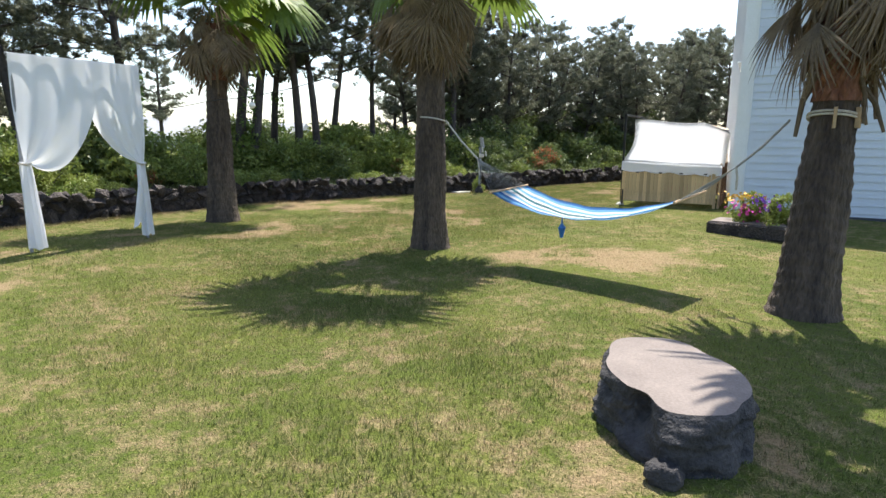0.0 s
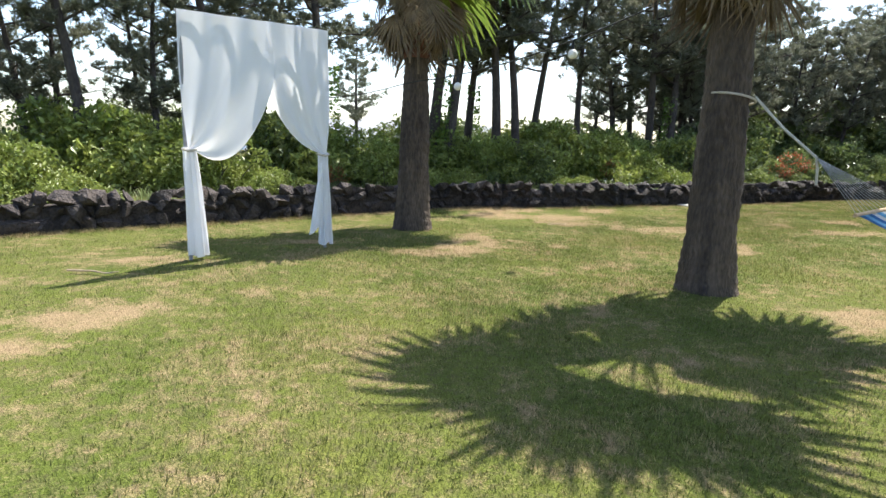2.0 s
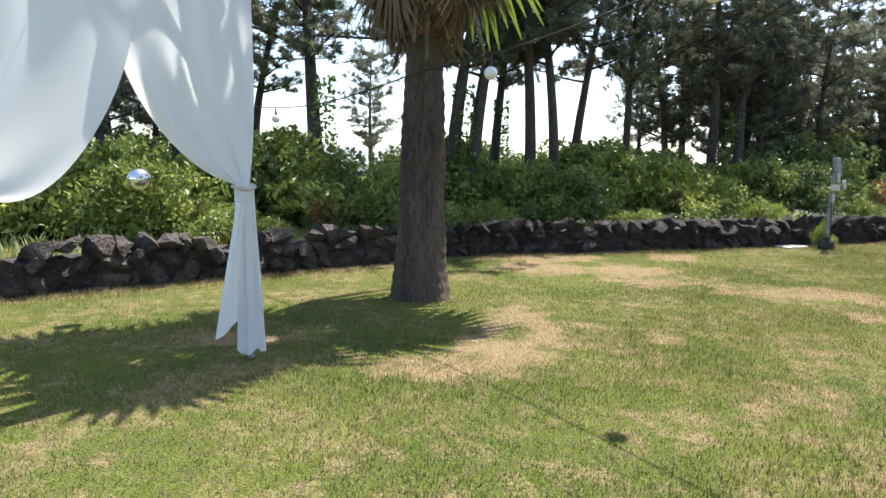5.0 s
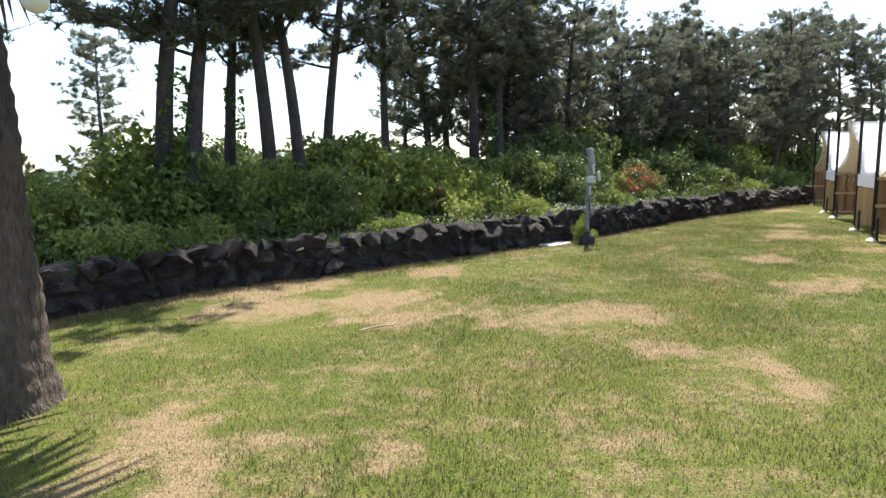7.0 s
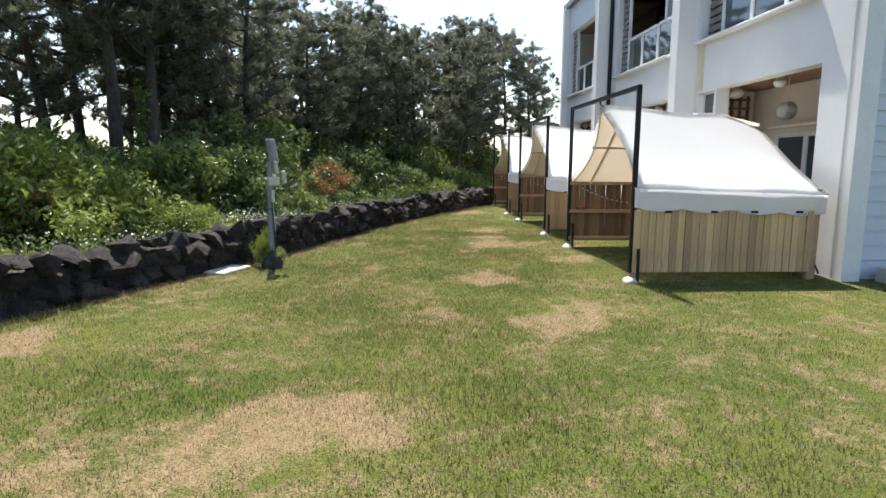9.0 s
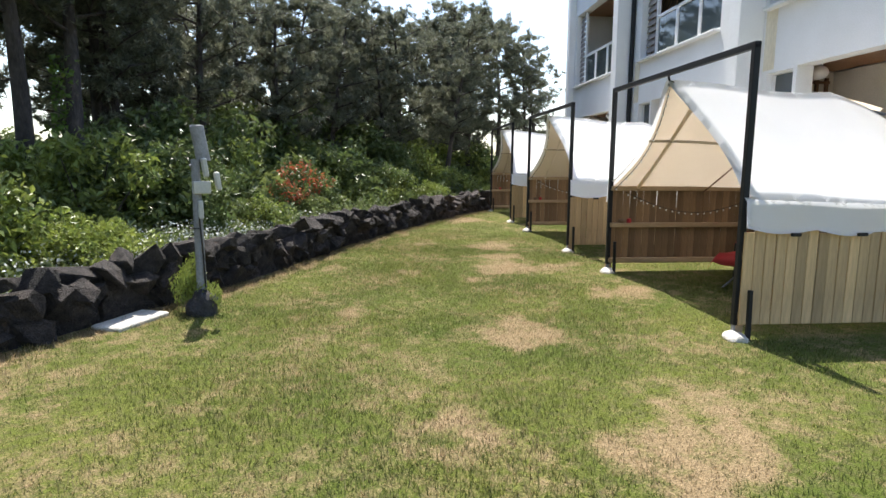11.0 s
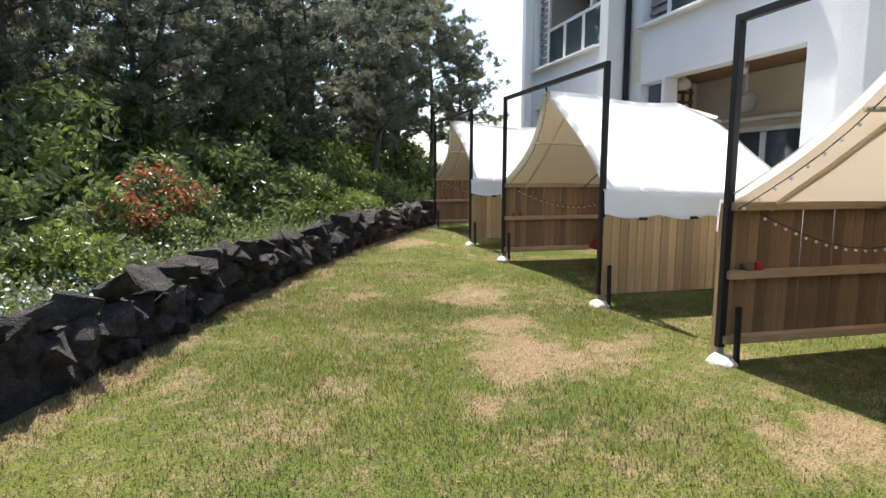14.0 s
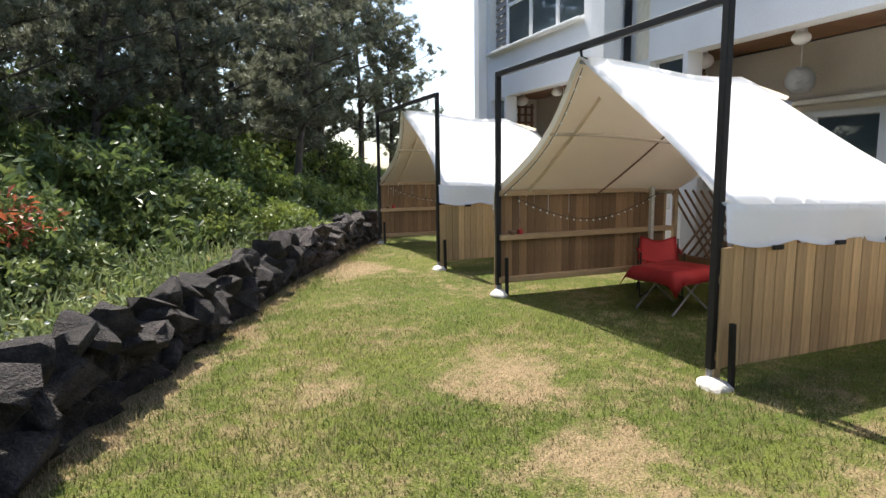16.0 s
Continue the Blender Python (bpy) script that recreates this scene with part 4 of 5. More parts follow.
# ---- hammock between two palms ----
def hammock():
    h = thing("hammock", "blue and white striped fabric hammock slung between palms", "hammock")
    B, C = Vector((-0.02, 9.2, 0)), Vector((3.76, 5.7, 0))
    d = (C - B).normalized()
    side = Vector((-d.y, d.x, 0))
    L = (C - B).length
    t0, t1 = 0.28, 0.785
    z0, z1, sag = 1.06, 1.13, 0.27
    half = 0.42
    stripes = [0, 1, 0, 2, 1, 2, 3, 2, 1, 2, 1, 0]
    n = len(stripes)
    tip = 0.04
    def surf(u, v):
        t = t0 + (t1 - t0) * u
        z = z0 + (z1 - z0) * u - sag * 4 * u * (1 - u)
        q = (v - 0.5) * 2
        return B + d * (L * t) + side * (half * q) + Vector((0, 0, z + tip * q * 0.9 - 0.07 * (1 - q * q) * math.sin(math.pi * u) + 0.006 * math.sin(30 * u + 5 * q)))
    bm = sheet(30, 2 * n, surf)
    bm.faces.ensure_lookup_table()
    k = 0
    for i in range(30):
        for j in range(2 * n):
            bm.faces[k].material_index = stripes[j // 2]
            k += 1
    thicken(bm, 0.006)
    part("fabric_bed", bm, M_BLUE, h, smooth=True)
    for u, tt, tree, zz in ((0.0, t0, B, 2.05), (1.0, t1, C, 1.98)):
        a, b = surf(u, 0.0), surf(u, 1.0)
        part("spreader_bar", tube_bm([a + (a - b) * 0.04, b + (b - a) * 0.04], 0.017, 10), M_BOARDRAIL, h, "pale wooden spreader bar")
        sg = -1 if u == 0 else 1
        mid = (a + b) / 2
        ring = mid.lerp(Vector((tree.x, tree.y, zz)), 0.42)
        for i in range(13):
            part("cord", tube_bm([a.lerp(b, i / 12), ring], 0.003, 4), M_DARKROPE, h)
        end = Vector((tree.x, tree.y, zz)) - d * sg * 0.17
        part("tie_rope", tube_bm([ring, ring.lerp(end, 0.5) - Vector((0, 0, 0.03)), end], 0.013, 8), M_ROPE if u == 0 else M_DARKROPE, h)
        cx, cy = (-0.10, 9.3) if u == 0 else (3.94, 5.6)
        rr = 0.245 if u == 0 else 0.225
        for dz in ((0, ) if u == 0 else (0, 0.03)):
            part("rope_loop", tube_bm([(cx + math.cos(q) * rr, cy + math.sin(q) * rr, zz + dz + 0.05 * math.cos(q + 2.4)) for q in np.linspace(0, 2 * math.pi, 25)], 0.012, 6), M_ROPE, h)
        part("rope_tail", tube_bm([ring, ring + Vector((0.02, 0.0, -0.12)), ring + Vector((0.03, 0.02, -0.25))], 0.012, 6), M_ROPE, h)
    for q in (-0.06, 0.26):
        if q:
            a = radians(250) + q * 3
            part("wood_cleat", box_bm((3.94 + 0.235 * math.cos(a), 5.6 + 0.235 * math.sin(a), 1.99), (0.05, 0.03, 0.2), Matrix.Rotation(a, 4, 'Z'), 0.004), M_BOARDRAIL, h)
    low = surf(0.45, 0.0)
    part("tassel", tube_bm([low, low - Vector((0, 0, 0.08)), low - Vector((0, 0, 0.13)), low - Vector((0, 0, 0.26))], [0.006, 0.012, 0.05, 0.02], 8), M_BLUE[0], h, "dark blue hanging pouch")
hammock()

# ---- curtain arch ----
def curtain_arch():
    P, Q = Vector((-5.78, 7.88, 0)), Vector((-4.88, 9.18, 0))
    ex = (Q - P).normalized()
    ang = math.degrees(math.atan2(ex.y, ex.x))
    L = (Q - P).length + 0.12
    c = thing("curtain_arch", "white voile curtains tied on a slim post frame", "curtain arch", pose(P.x, P.y, 0.11, 0, 0, ang))
    H = 2.74
    for x in (0.0, L):
        part("post", tube_bm([(x, 0.03, 0), (x, 0.03, H)], 0.022, 10), M_GREYPOLE, c)
    part("top_bar", tube_bm([(-0.05, 0.03, H), (L / 2, 0.03, H - 0.015), (L + 0.06, 0.03, H)], 0.018, 10), M_GREYPOLE, c)
    def curtain(a, b, tx, tz, bulge, seed):
        def f(u, v):
            x0 = a + (b - a) * u
            pull = v ** 2.6
            x = x0 + (tx + (b - a) * 0.05 * (u - 0.5) - x0) * pull
            x += (b - a) * 0.10 * u * math.sin(math.pi * v) ** 1.5 * (1 if v > 0.35 else v / 0.35)
            z = H + 0.01 - (H - tz) * v - bulge * u ** 1.6 * math.sin(math.pi * min(1, v ** 3.0)) 
            fold = 0.030 * math.sin(6.28 * 2.6 * u + seed + 2.2 * v) + 0.007 * math.sin(6.28 * 5.3 * u + 2 * seed + 5 * v + 2 * math.sin(4 * u)) * (1 - 0.4 * v)
            fold += 0.05 * math.sin(3 * u + 4 * v + seed)
            return (x, fold * (0.35 + 0.9 * v) * (1 - 0.5 * pull) - 0.03, z)
        return sheet(72, 40, f)
    part("curtain", curtain(-0.04, 0.99, 0.03, 1.26, 0.36, 0.3), M_CURTAIN, c, "wide white curtain gathered to the post", smooth=True)
    part("curtain", curtain(L + 0.05, 0.93, L - 0.03, 1.22, 0.10, 1.9), M_CURTAIN, c, "white curtain gathered to the post", smooth=True)
    def tail(x, tz, wid, skew, seed):
        def f(u, v):
            a = 2 * math.pi * u
            r = (0.055 + (wid - 0.055) * v ** 0.8) * (1 + 0.28 * math.sin(5 * a + seed + 2 * v) + 0.12 * math.sin(9 * a))
            return (x + skew * v + r * math.cos(a), 0.0 + r * 0.7 * math.sin(a), tz + 0.03 - v * (tz - 0.03 + 0.02 * math.sin(3 * a + seed)))
        return sheet(48, 24, f)
    part("curtain_tail", tail(0.03, 1.26, 0.105, 0.05, 0.5), M_CURTAIN, c, "hanging lower end of curtain", smooth=True)
    part("curtain_tail", tail(L - 0.03, 1.22, 0.08, 0.02, 2.0), M_CURTAIN, c, "hanging lower end of curtain", smooth=True)
    def flap(u, v):
        return (L - 0.08 - 0.12 * v + 0.10 * (u - 0.5) * (0.6 + v), -0.09 - 0.03 * math.sin(5 * u), 1.12 - 0.92 * v + 0.1 * u * v)
    part("curtain_flap", sheet(10, 14, flap), M_CURTAIN, c, smooth=True)
    for x, z in ((0.03, 1.26), (L - 0.03, 1.22)):
        part("tie_band", tube_bm([(x + 0.075 * math.cos(q), 0.06 * math.sin(q), z + 0.01 * math.cos(2 * q)) for q in np.linspace(0, 6.283, 17)], 0.014, 6), M_ROPE, c)
    return c
curtain_arch()

# ---- hanging globe lights on a cable ----
def cable(pts, bulbs, label):
    c = thing("festoon_cable", label, "string lights", group="festoon lights")
    def at(q):
        k = min(int(q), len(pts) - 2)
        a, b = Vector(pts[k]), Vector(pts[k + 1])
        f = q - k
        return a.lerp(b, f) - Vector((0, 0, 0.22 * 4 * f * (1 - f)))
    part("wire", tube_bm([at(q) for q in np.linspace(0, len(pts) - 1.0001, 14 * (len(pts) - 1))], 0.008, 6), M_CABLE, c)
    for q in bulbs:
        p = at(q)
        part("socket", tube_bm([p, p - Vector((0, 0, 0.12))], [0.008, 0.022], 8), M_CABLE, c)
        bm = bmesh.new()
        ball(bm, p - Vector((0, 0, 0.17)), 0.062, 3)
        part("globe_bulb", bm, M_BULB, c, smooth=True)
cable([(-9.5, 15.0, 2.65), (-4.65, 11.9, 2.5), (-0.14, 9.45, 3.4)], (0.35, 1.22, 1.62), "black cable with frosted globe bulbs between palms")

def silver_ball():
    s = thing("hanging_ball", "silver mirror ball hanging on a thread", "ornament")
    bm = bmesh.new()
    ball(bm, (-6.8, 10.25, 1.34), 0.105, 3)
    part("sphere", bm, M_SILVER, s, smooth=True)
    part("thread", tube_bm([(-6.8, 10.25, 1.43), (-6.6, 9.95, 2.0), (-5.35, 8.55, 2.84)], 0.003, 4), M_CABLE, s)
silver_ball()

# ---- service pole by the wall ----
def service_pole():
    p = thing("antenna_pole", "leaning grey pole carrying antenna drum and small boxes", "pole", pose(1.2, 19.6, 0))
    part("pole", tube_bm([(0, 0, 0), (0.0, 0, 0.8), (0.0, 0, 1.52)], [0.05, 0.045, 0.04], 12), M_GREYPOLE, p)
    part("drum", tube_bm([(0.08, 0.02, 1.50), (0.03, 0.02, 1.83), (0.03, 0.02, 1.84)], [0.064, 0.064, 0.054], 20), M_GREYPOLE, p, "grey antenna cylinder")
    part("bracket", tube_bm([(-0.05, 0, 1.45), (0.06, 0.02, 1.52)], 0.016, 8), M_GREYPOLE, p)
    part("junction_box", box_bm((0.04, -0.03, 1.25), (0.16, 0.09, 0.12), bevel=0.008), M_LIGHTBOX, p)
    for x, z in ((0.07, 1.44), (0.18, 1.31)):
        part("camera_box", box_bm((x, -0.08, z), (0.05, 0.07, 0.18), Matrix.Rotation(-0.12, 4, 'Y'), 0.012), M_LIGHTBOX, p, "off-white slim housing")
    part("switch_box", box_bm((0.02, -0.05, 1.04), (0.045, 0.05, 0.17), bevel=0.006), M_LIGHTBOX, p)
    part("strap", tube_bm([(-0.03 + 0.05 * math.cos(q), 0.05 * math.sin(q), 0.86) for q in np.linspace(0, 6.283, 13)], 0.006, 5), M_CABLE, p)
    part("cable", tube_bm([(0.0, -0.06, 0.97), (0.02, -0.06, 0.6), (0.03, -0.06, 0.1)], 0.008, 6), M_CABLE, p)
    bm = bmesh.new()
    for v in ball(bm, (0, -0.02, 0.05), 0.17, 3, (0.9, 0.9, 1.2)):
        v.co += v.co.normalized() * noise.noise(v.co * 8) * 0.05
    part("base_stone", bm, M_ROCKSIDE, p, "dark stone round the foot", smooth=True)
service_pole()
bm = box_bm((0.57, 19.57, 0.03), (0.62, 0.32, 0.05), Matrix.Rotation(0.75, 4, 'Z'), 0.012)
solid("stone_slab", bm, M_CONCRETE, "pale flat slab lying in grass beside the wall", "slab")

# ---- woodland ----
def pine_meshes(seed, H, lowest, spread, tufts, bend):
    """Trunk and limbs in one mesh, needle tufts in another, for a wind-bent pine."""
    rng = np.random.default_rng(seed)
    bm = bmesh.new()
    ph = rng.uniform(0, 6)
    def axis(q):
        return Vector((bend * q * q * H * 0.12 + 0.18 * math.sin(3 * q + ph), 0.16 * math.sin(2.4 * q + ph * 2), q * H))
    r0 = 0.014 * H + 0.03
    tube(bm, [axis(q) for q in np.linspace(-0.02, 1, 16)], [r0 * (1 - 0.85 * max(0, q)) + 0.05 * math.exp(-max(q, 0) * 25) for q in np.linspace(-0.02, 1, 16)], 9)
    cs = []
    nb = int(16 + 12 * (1 - lowest))
    for i in range(nb):
        q = lowest + (1 - lowest) * (i + rng.uniform(0, 0.8)) / nb
        p0 = axis(q)
        a = i * 2.4 + rng.uniform(-0.5, 0.5)
        l = spread * H * (0.35 + 0.65 * math.sin(math.pi * min(1, (1 - q) / (1 - lowest) * 0.75 + 0.12))) * rng.uniform(0.65, 1.15)
        pts = []
        up = rng.uniform(-0.05, 0.4)
        for k in range(5):
            t = k / 4
            pts.append(p0 + Vector((math.cos(a + 0.3 * t) * l * t, math.sin(a + 0.3 * t) * l * t, up * l * t + 0.12 * l * t * t)))
        rb = 0.30 * r0 * (1 - 0.55 * q)
        tube(bm, pts, [rb * (1 - 0.8 * k / 4) + 0.006 for k in range(5)], 5, False)
        for t in np.linspace(0.35, 1.0, 5):
            k = min(3, int(t * 4))
            p = pts[k].lerp(pts[k + 1], t * 4 - k)
            for s in range(2):
                off = Vector(rng.normal(size=3)) * 0.16 * l * (0.5 + 0.7 * t)
                off.z = abs(off.z) * 0.5 + 0.05
                tube(bm, [p, p + off], [0.014, 0.005], 3, False)
                cs.append(p + off)
                cs.append(p + off + Vector(rng.normal(size=3)) * 0.15)
    cs.append(axis(1.0) + Vector((0, 0, 0.1)))
    wood = finish(bm, "trunk", M_PINEBARK, True)
    base = np.array([tuple(c) for c in cs])
    pick = rng.integers(0, len(base), tufts)
    c = base[pick] + rng.normal(size=(tufts, 3)) * np.array([0.055, 0.055, 0.04])
    nn = 9
    d = rng.normal(size=(tufts, nn, 3))
    d[:, :, 2] += 0.55
    d /= np.linalg.norm(d, axis=2)[:, :, None]
    sd = np.cross(d, rng.normal(size=(tufts, nn, 3)))
    sd /= np.linalg.norm(sd, axis=2)[:, :, None]
    ln = rng.uniform(0.11, 0.2, size=(tufts, nn, 1))
    w = 0.015
    v = np.stack([c[:, None] - sd * w, c[:, None] + sd * w, c[:, None] + d * ln + sd * w * 0.5], 2).reshape(-1, 3)
    me = bpy.data.meshes.new("needles")
    me.from_pydata(v.tolist(), [], np.arange(len(v)).reshape(-1, 3).tolist())
    me.materials.append(M_NEEDLE)
    return wood, me

# tall bare-stemmed pines, and lower dense ones
TALL = [pine_meshes(21 + k, 8.6, 0.40, 0.25, 3100, (-1) ** k) for k in range(4)]
DENSE = [pine_meshes(31 + k, 7.2, 0.26, 0.22, 2600, (-1) ** k) for k in range(4)]

def ivy_mesh(seed):
    rng = np.random.default_rng(seed)
    n = 900
    z = rng.uniform(0, 1, n) ** 1.4 * 3.2
    a = rng.uniform(0, 6.283, n)
    r = 0.17 + rng.uniform(0, 0.10, n) * (1.2 - z / 3.4)
    c = np.stack([np.cos(a) * r + 0.05 * z * 0.3, np.sin(a) * r, z], -1)
    return leaf_mesh("ivy", c, 0.1, rng.uniform(0.03, 0.06, n), M_IVY, rng, 0.8)
IVY = [ivy_mesh(5), ivy_mesh(6)]
def ground_z(x, y):
    return float(height(np.array([x]), np.array([y]))[0])

def pine(x, y, kind, i, scale, turn, ivy=False, girth=1.0):
    t = thing("pine_tree", "tall dark coastal pine with bare lower trunk" if kind == 0 else "dense dark green coastal pine", "pine tree",
              pose(x, y, ground_z(x, y), 0, 0, turn) @ Matrix.Diagonal((scale * girth, scale * girth, scale, 1)), "woodland pines")
    wood, ndl = (TALL, DENSE)[kind][i % 4]
    part("trunk", wood, None, t)
    part("needles", ndl, None, t)
    if ivy:
        part("ivy", IVY[i % 2], None, t, "bright green ivy climbing the trunk")
    return t

# stems that stand alone against the sky
STEMS = [(-6.67, 19.94, 1, 1.35), (-6.14, 19.97, 0, 1.35), (-6.36, 22.61, 1, 1.1), (-5.34, 20.89, 0, 1.0), (-4.71, 21.03, 0, 0.95), (-4.29, 22.92, 0, 0.95),
         (-2.99, 24.18, 0, 0.9), (-0.66, 26.65, 0, 1.2), (0.22, 27.09, 1, 1.2), (-9.64, 18.43, 1, 1.3), (-15.04, 23.34, 0, 1.2),
         (-11.5, 16.0, 1, 1.2), (-13.2, 13.0, 0, 1.0), (-15.5, 9.0, 0, 1.0)]
rt = random.Random(8)
for i, (x, y, iv, g) in enumerate(STEMS):
    pine(x, y, 0, i, rt.uniform(0.98, 1.15), rt.uniform(0, 360), bool(iv), g)
# a belt of dense pines curving round the lawn's far end
for i in range(34):
    q = i / 33
    bx = 1.5 + 17.5 * q
    by = 28.3 + 7.0 * q + 1.3 * math.sin(3 * q)
    row = i % 3
    x, y = bx - row * 1.5 + rt.uniform(-0.7, 0.7), by + row * 2.5 + rt.uniform(-0.7, 0.7)
    pine(x, y, 1, i, rt.uniform(0.76, 1.06) + 0.04 * row, rt.uniform(0, 360))
for i, (x, y) in enumerate([(12.0, 32.2), (14.0, 33.8), (-16, 22), (-18, 20), (-3.0, 33), (-15.2, 13.2), (-17, 15.8), (-14.2, 18), (-18.5, 11), (-19, 5), (-20, 15), (-12.8, 15.2), (-17, 8)]):
    pine(x, y, 1, i, rt.uniform(0.78, 0.98), rt.uniform(0, 360))

for i, (x, y, k) in enumerate([(-2.0, 27.5, 1.12), (-1.3, 30.0, 1.2), (0.9, 28.8, 1.15), (2.4, 31.0, 1.2), (-21.0, 43.8, 1.3)]):
    pine(x, y, 1, i + 1, k, 70 * i)

# ---- shrubs ----
def shrub_mesh(seed, R, H, n, leaf, material):
    rng = np.random.default_rng(seed)
    k = 26
    cc = np.stack([rng.normal(0, R * 0.45, k), rng.normal(0, R * 0.45, k), rng.uniform(0.15, 0.95, k) * H], -1)
    cc[:, 2] *= np.clip(1.15 - np.hypot(cc[:, 0], cc[:, 1]) / (R * 1.7), 0.35, 1)
    pick = rng.integers(0, k, n)
    d = rng.normal(size=(n, 3))
    d /= np.linalg.norm(d, axis=1)[:, None]
    c = cc[pick] + d * (R * 0.30) * rng.uniform(0.55, 1.1, (n, 1)) * np.array([1, 1, 0.75])
    c[:, 2] = np.maximum(c[:, 2], 0.03)
    return leaf_mesh("foliage", c, 0.7, rng.uniform(0.7, 1.4, n) * leaf, material, rng, 0.5), cc

def shrub_stems(cc):
    bm = bmesh.new()
    for c in cc[:12]:
        c = Vector(c)
        tube(bm, [(c.x * 0.1, c.y * 0.1, -0.05), Vector((c.x * 0.6, c.y * 0.6, c.z * 0.6)), c], [0.016, 0.011, 0.004], 4, False)
    return finish(bm, "stem", M_PINEBARK)

SHRUBS = []
for k, (R, H, n, lf, m) in enumerate([(0.95, 1.25, 2600, 0.050, M_LEAF), (0.85, 1.0, 2400, 0.045, M_LEAF), (1.05, 1.5, 2600, 0.055, M_LEAFDARK), (0.9, 1.2, 2400, 0.050, M_LEAFDARK), (0.75, 0.8, 2200, 0.04, M_LEAF)]):
    me, cc = shrub_mesh(50 + k, R, H, n, lf, m)
    SHRUBS.append((me, shrub_stems(cc)))
RED_ME, red_cc = shrub_mesh(61, 0.55, 0.8, 420, 0.036, M_LEAFRED)
RED_STEM = shrub_stems(red_cc)

def along_wall(q):
    """A place on the wall's line and its woodland-side normal, q metres from its start."""
    for a, b in zip(WP, WP[1:]):
        d = b - a
        l = float(np.hypot(*d))
        if q <= l:
            return a + d * (q / l), np.array([-d[1], d[0]]) / l
        q -= l
    return WP[-1], np.array([-0.5, 0.86])
WALL_LEN = float(sum(np.hypot(*(b - a)) for a, b in zip(WP, WP[1:])))

def shrub(x, y, k, s, turn):
    t = thing("shrub", ("bright green leafy shrub behind the stone wall", "low light green shrub behind the wall", "dark glossy evergreen shrub under the pines", "dark leafy shrub among the pines", "low green weedy shrub")[k], "shrub",
              pose(x, y, ground_z(x, y), 0, 0, turn) @ Matrix.Scale(s, 4), "woodland shrubs")
    part("foliage", SHRUBS[k][0], None, t)
    part("stem", SHRUBS[k][1], None, t)
rs = random.Random(5)
for i in range(150):
    q = 8 + (WALL_LEN - 9) * ((i * 0.61803) % 1.0)
    p, nrm = along_wall(q)
    row = i % 5
    off = 1.0 + row * 1.15 + rs.uniform(-0.25, 0.35)
    x, y = p + nrm * off
    far_end = x > 0.0
    gap = 0.3 < x < 7.5 and row < 1 and rs.random() < 0.75
    if gap:
        continue
    k = rs.choice((0, 0, 1, 0, 2)) if not far_end else rs.choice((2, 3, 2, 3, 0, 1))
    if row < 1:
        k = rs.choice((1, 4, 4))
    s = (0.66 + 0.24 * row) * rs.uniform(0.85, 1.2) * (1.0 if x < 2 or row < 2 else 1.15)
    shrub(x, y, k, s, rs.uniform(0, 360))
def red_shrub(x, y, s, turn):
    t = thing("red_shrub", "evergreen shrub with red young leaves", "shrub", pose(x, y, ground_z(x, y), 0, 0, turn) @ Matrix.Scale(s, 4), "red-leaved shrubs")
    part("foliage", SHRUBS[2][0], None, t).matrix_basis = Matrix.Diagonal((0.62, 0.62, 0.62, 1))
    part("red_leaves", RED_ME, None, t, "red young leaves").matrix_basis = Matrix.Translation((0, 0, 0.28))
    part("stem", RED_STEM, None, t)
for i in range(70):
    p, nrm = along_wall(6 + (WALL_LEN - 8) * ((i * 0.7548) % 1.0))
    x, y = p + nrm * rs.uniform(6.5, 15)
    shrub(x, y, rs.choice((2, 3, 0, 2)), rs.uniform(1.2, 1.6), rs.uniform(0, 360))
for x, y, s in ((4.4, 26.2, 1.15), (3.9, 25.6, 0.8), (-1.6, 21.4, 0.8), (-8.0, 15.6, 0.6)):
    red_shrub(x, y, s, x * 40)

t_ = thing("pole_plant", "small leafy plant at the pole's foot", "plant", pose(1.16, 19.72, 0.05) @ Matrix.Diagonal((0.26, 0.26, 0.5, 1)))
part("foliage", SHRUBS[1][0], None, t_)
part("stem", SHRUBS[1][1], None, t_)
# tall weeds and grass along the wall's woodland side
def weeds():
    rng = np.random.default_rng(9)
    n = 15000
    q = rng.uniform(6, WALL_LEN - 3, n)
    pts = np.array([np.concatenate(along_wall(float(v))) for v in q])
    off = 0.3 + rng.exponential(0.8, n)
    x, y = pts[:, 0] + pts[:, 2] * off, pts[:, 1] + pts[:, 3] * off
    z = height(x, y)
    h = rng.uniform(0.08, 0.32, n)
    a = rng.uniform(0, 6.283, n)
    dx, dy = np.cos(a), np.sin(a)
    w = 0.010
    b = np.stack([x, y, z], -1)
    side = np.stack([-dy, dx, 0 * dx], -1) * w
    tip = b + np.stack([dx * h * 0.45, dy * h * 0.45, h], -1)
    mid = b + np.stack([dx * h * 0.12, dy * h * 0.12, h * 0.6], -1)
    v = np.stack([b - side, b + side, mid + side * 0.8, mid - side * 0.8, tip], 1).reshape(-1, 3)
    k = np.arange(n)[:, None] * 5
    f = [tuple(r) for r in (k + np.array([[0, 1, 2, 3]])).tolist()] + [tuple(r) for r in (k + np.array([[3, 2, 4]])).tolist()]
    me = bpy.data.meshes.new("weeds")
    me.from_pydata(v.tolist(), [], f)
    me.materials.append(M_WEED)
    tagged(new("weeds", me), "tall pale green weeds behind the stone wall", "weeds", kind="stuff")
weeds()
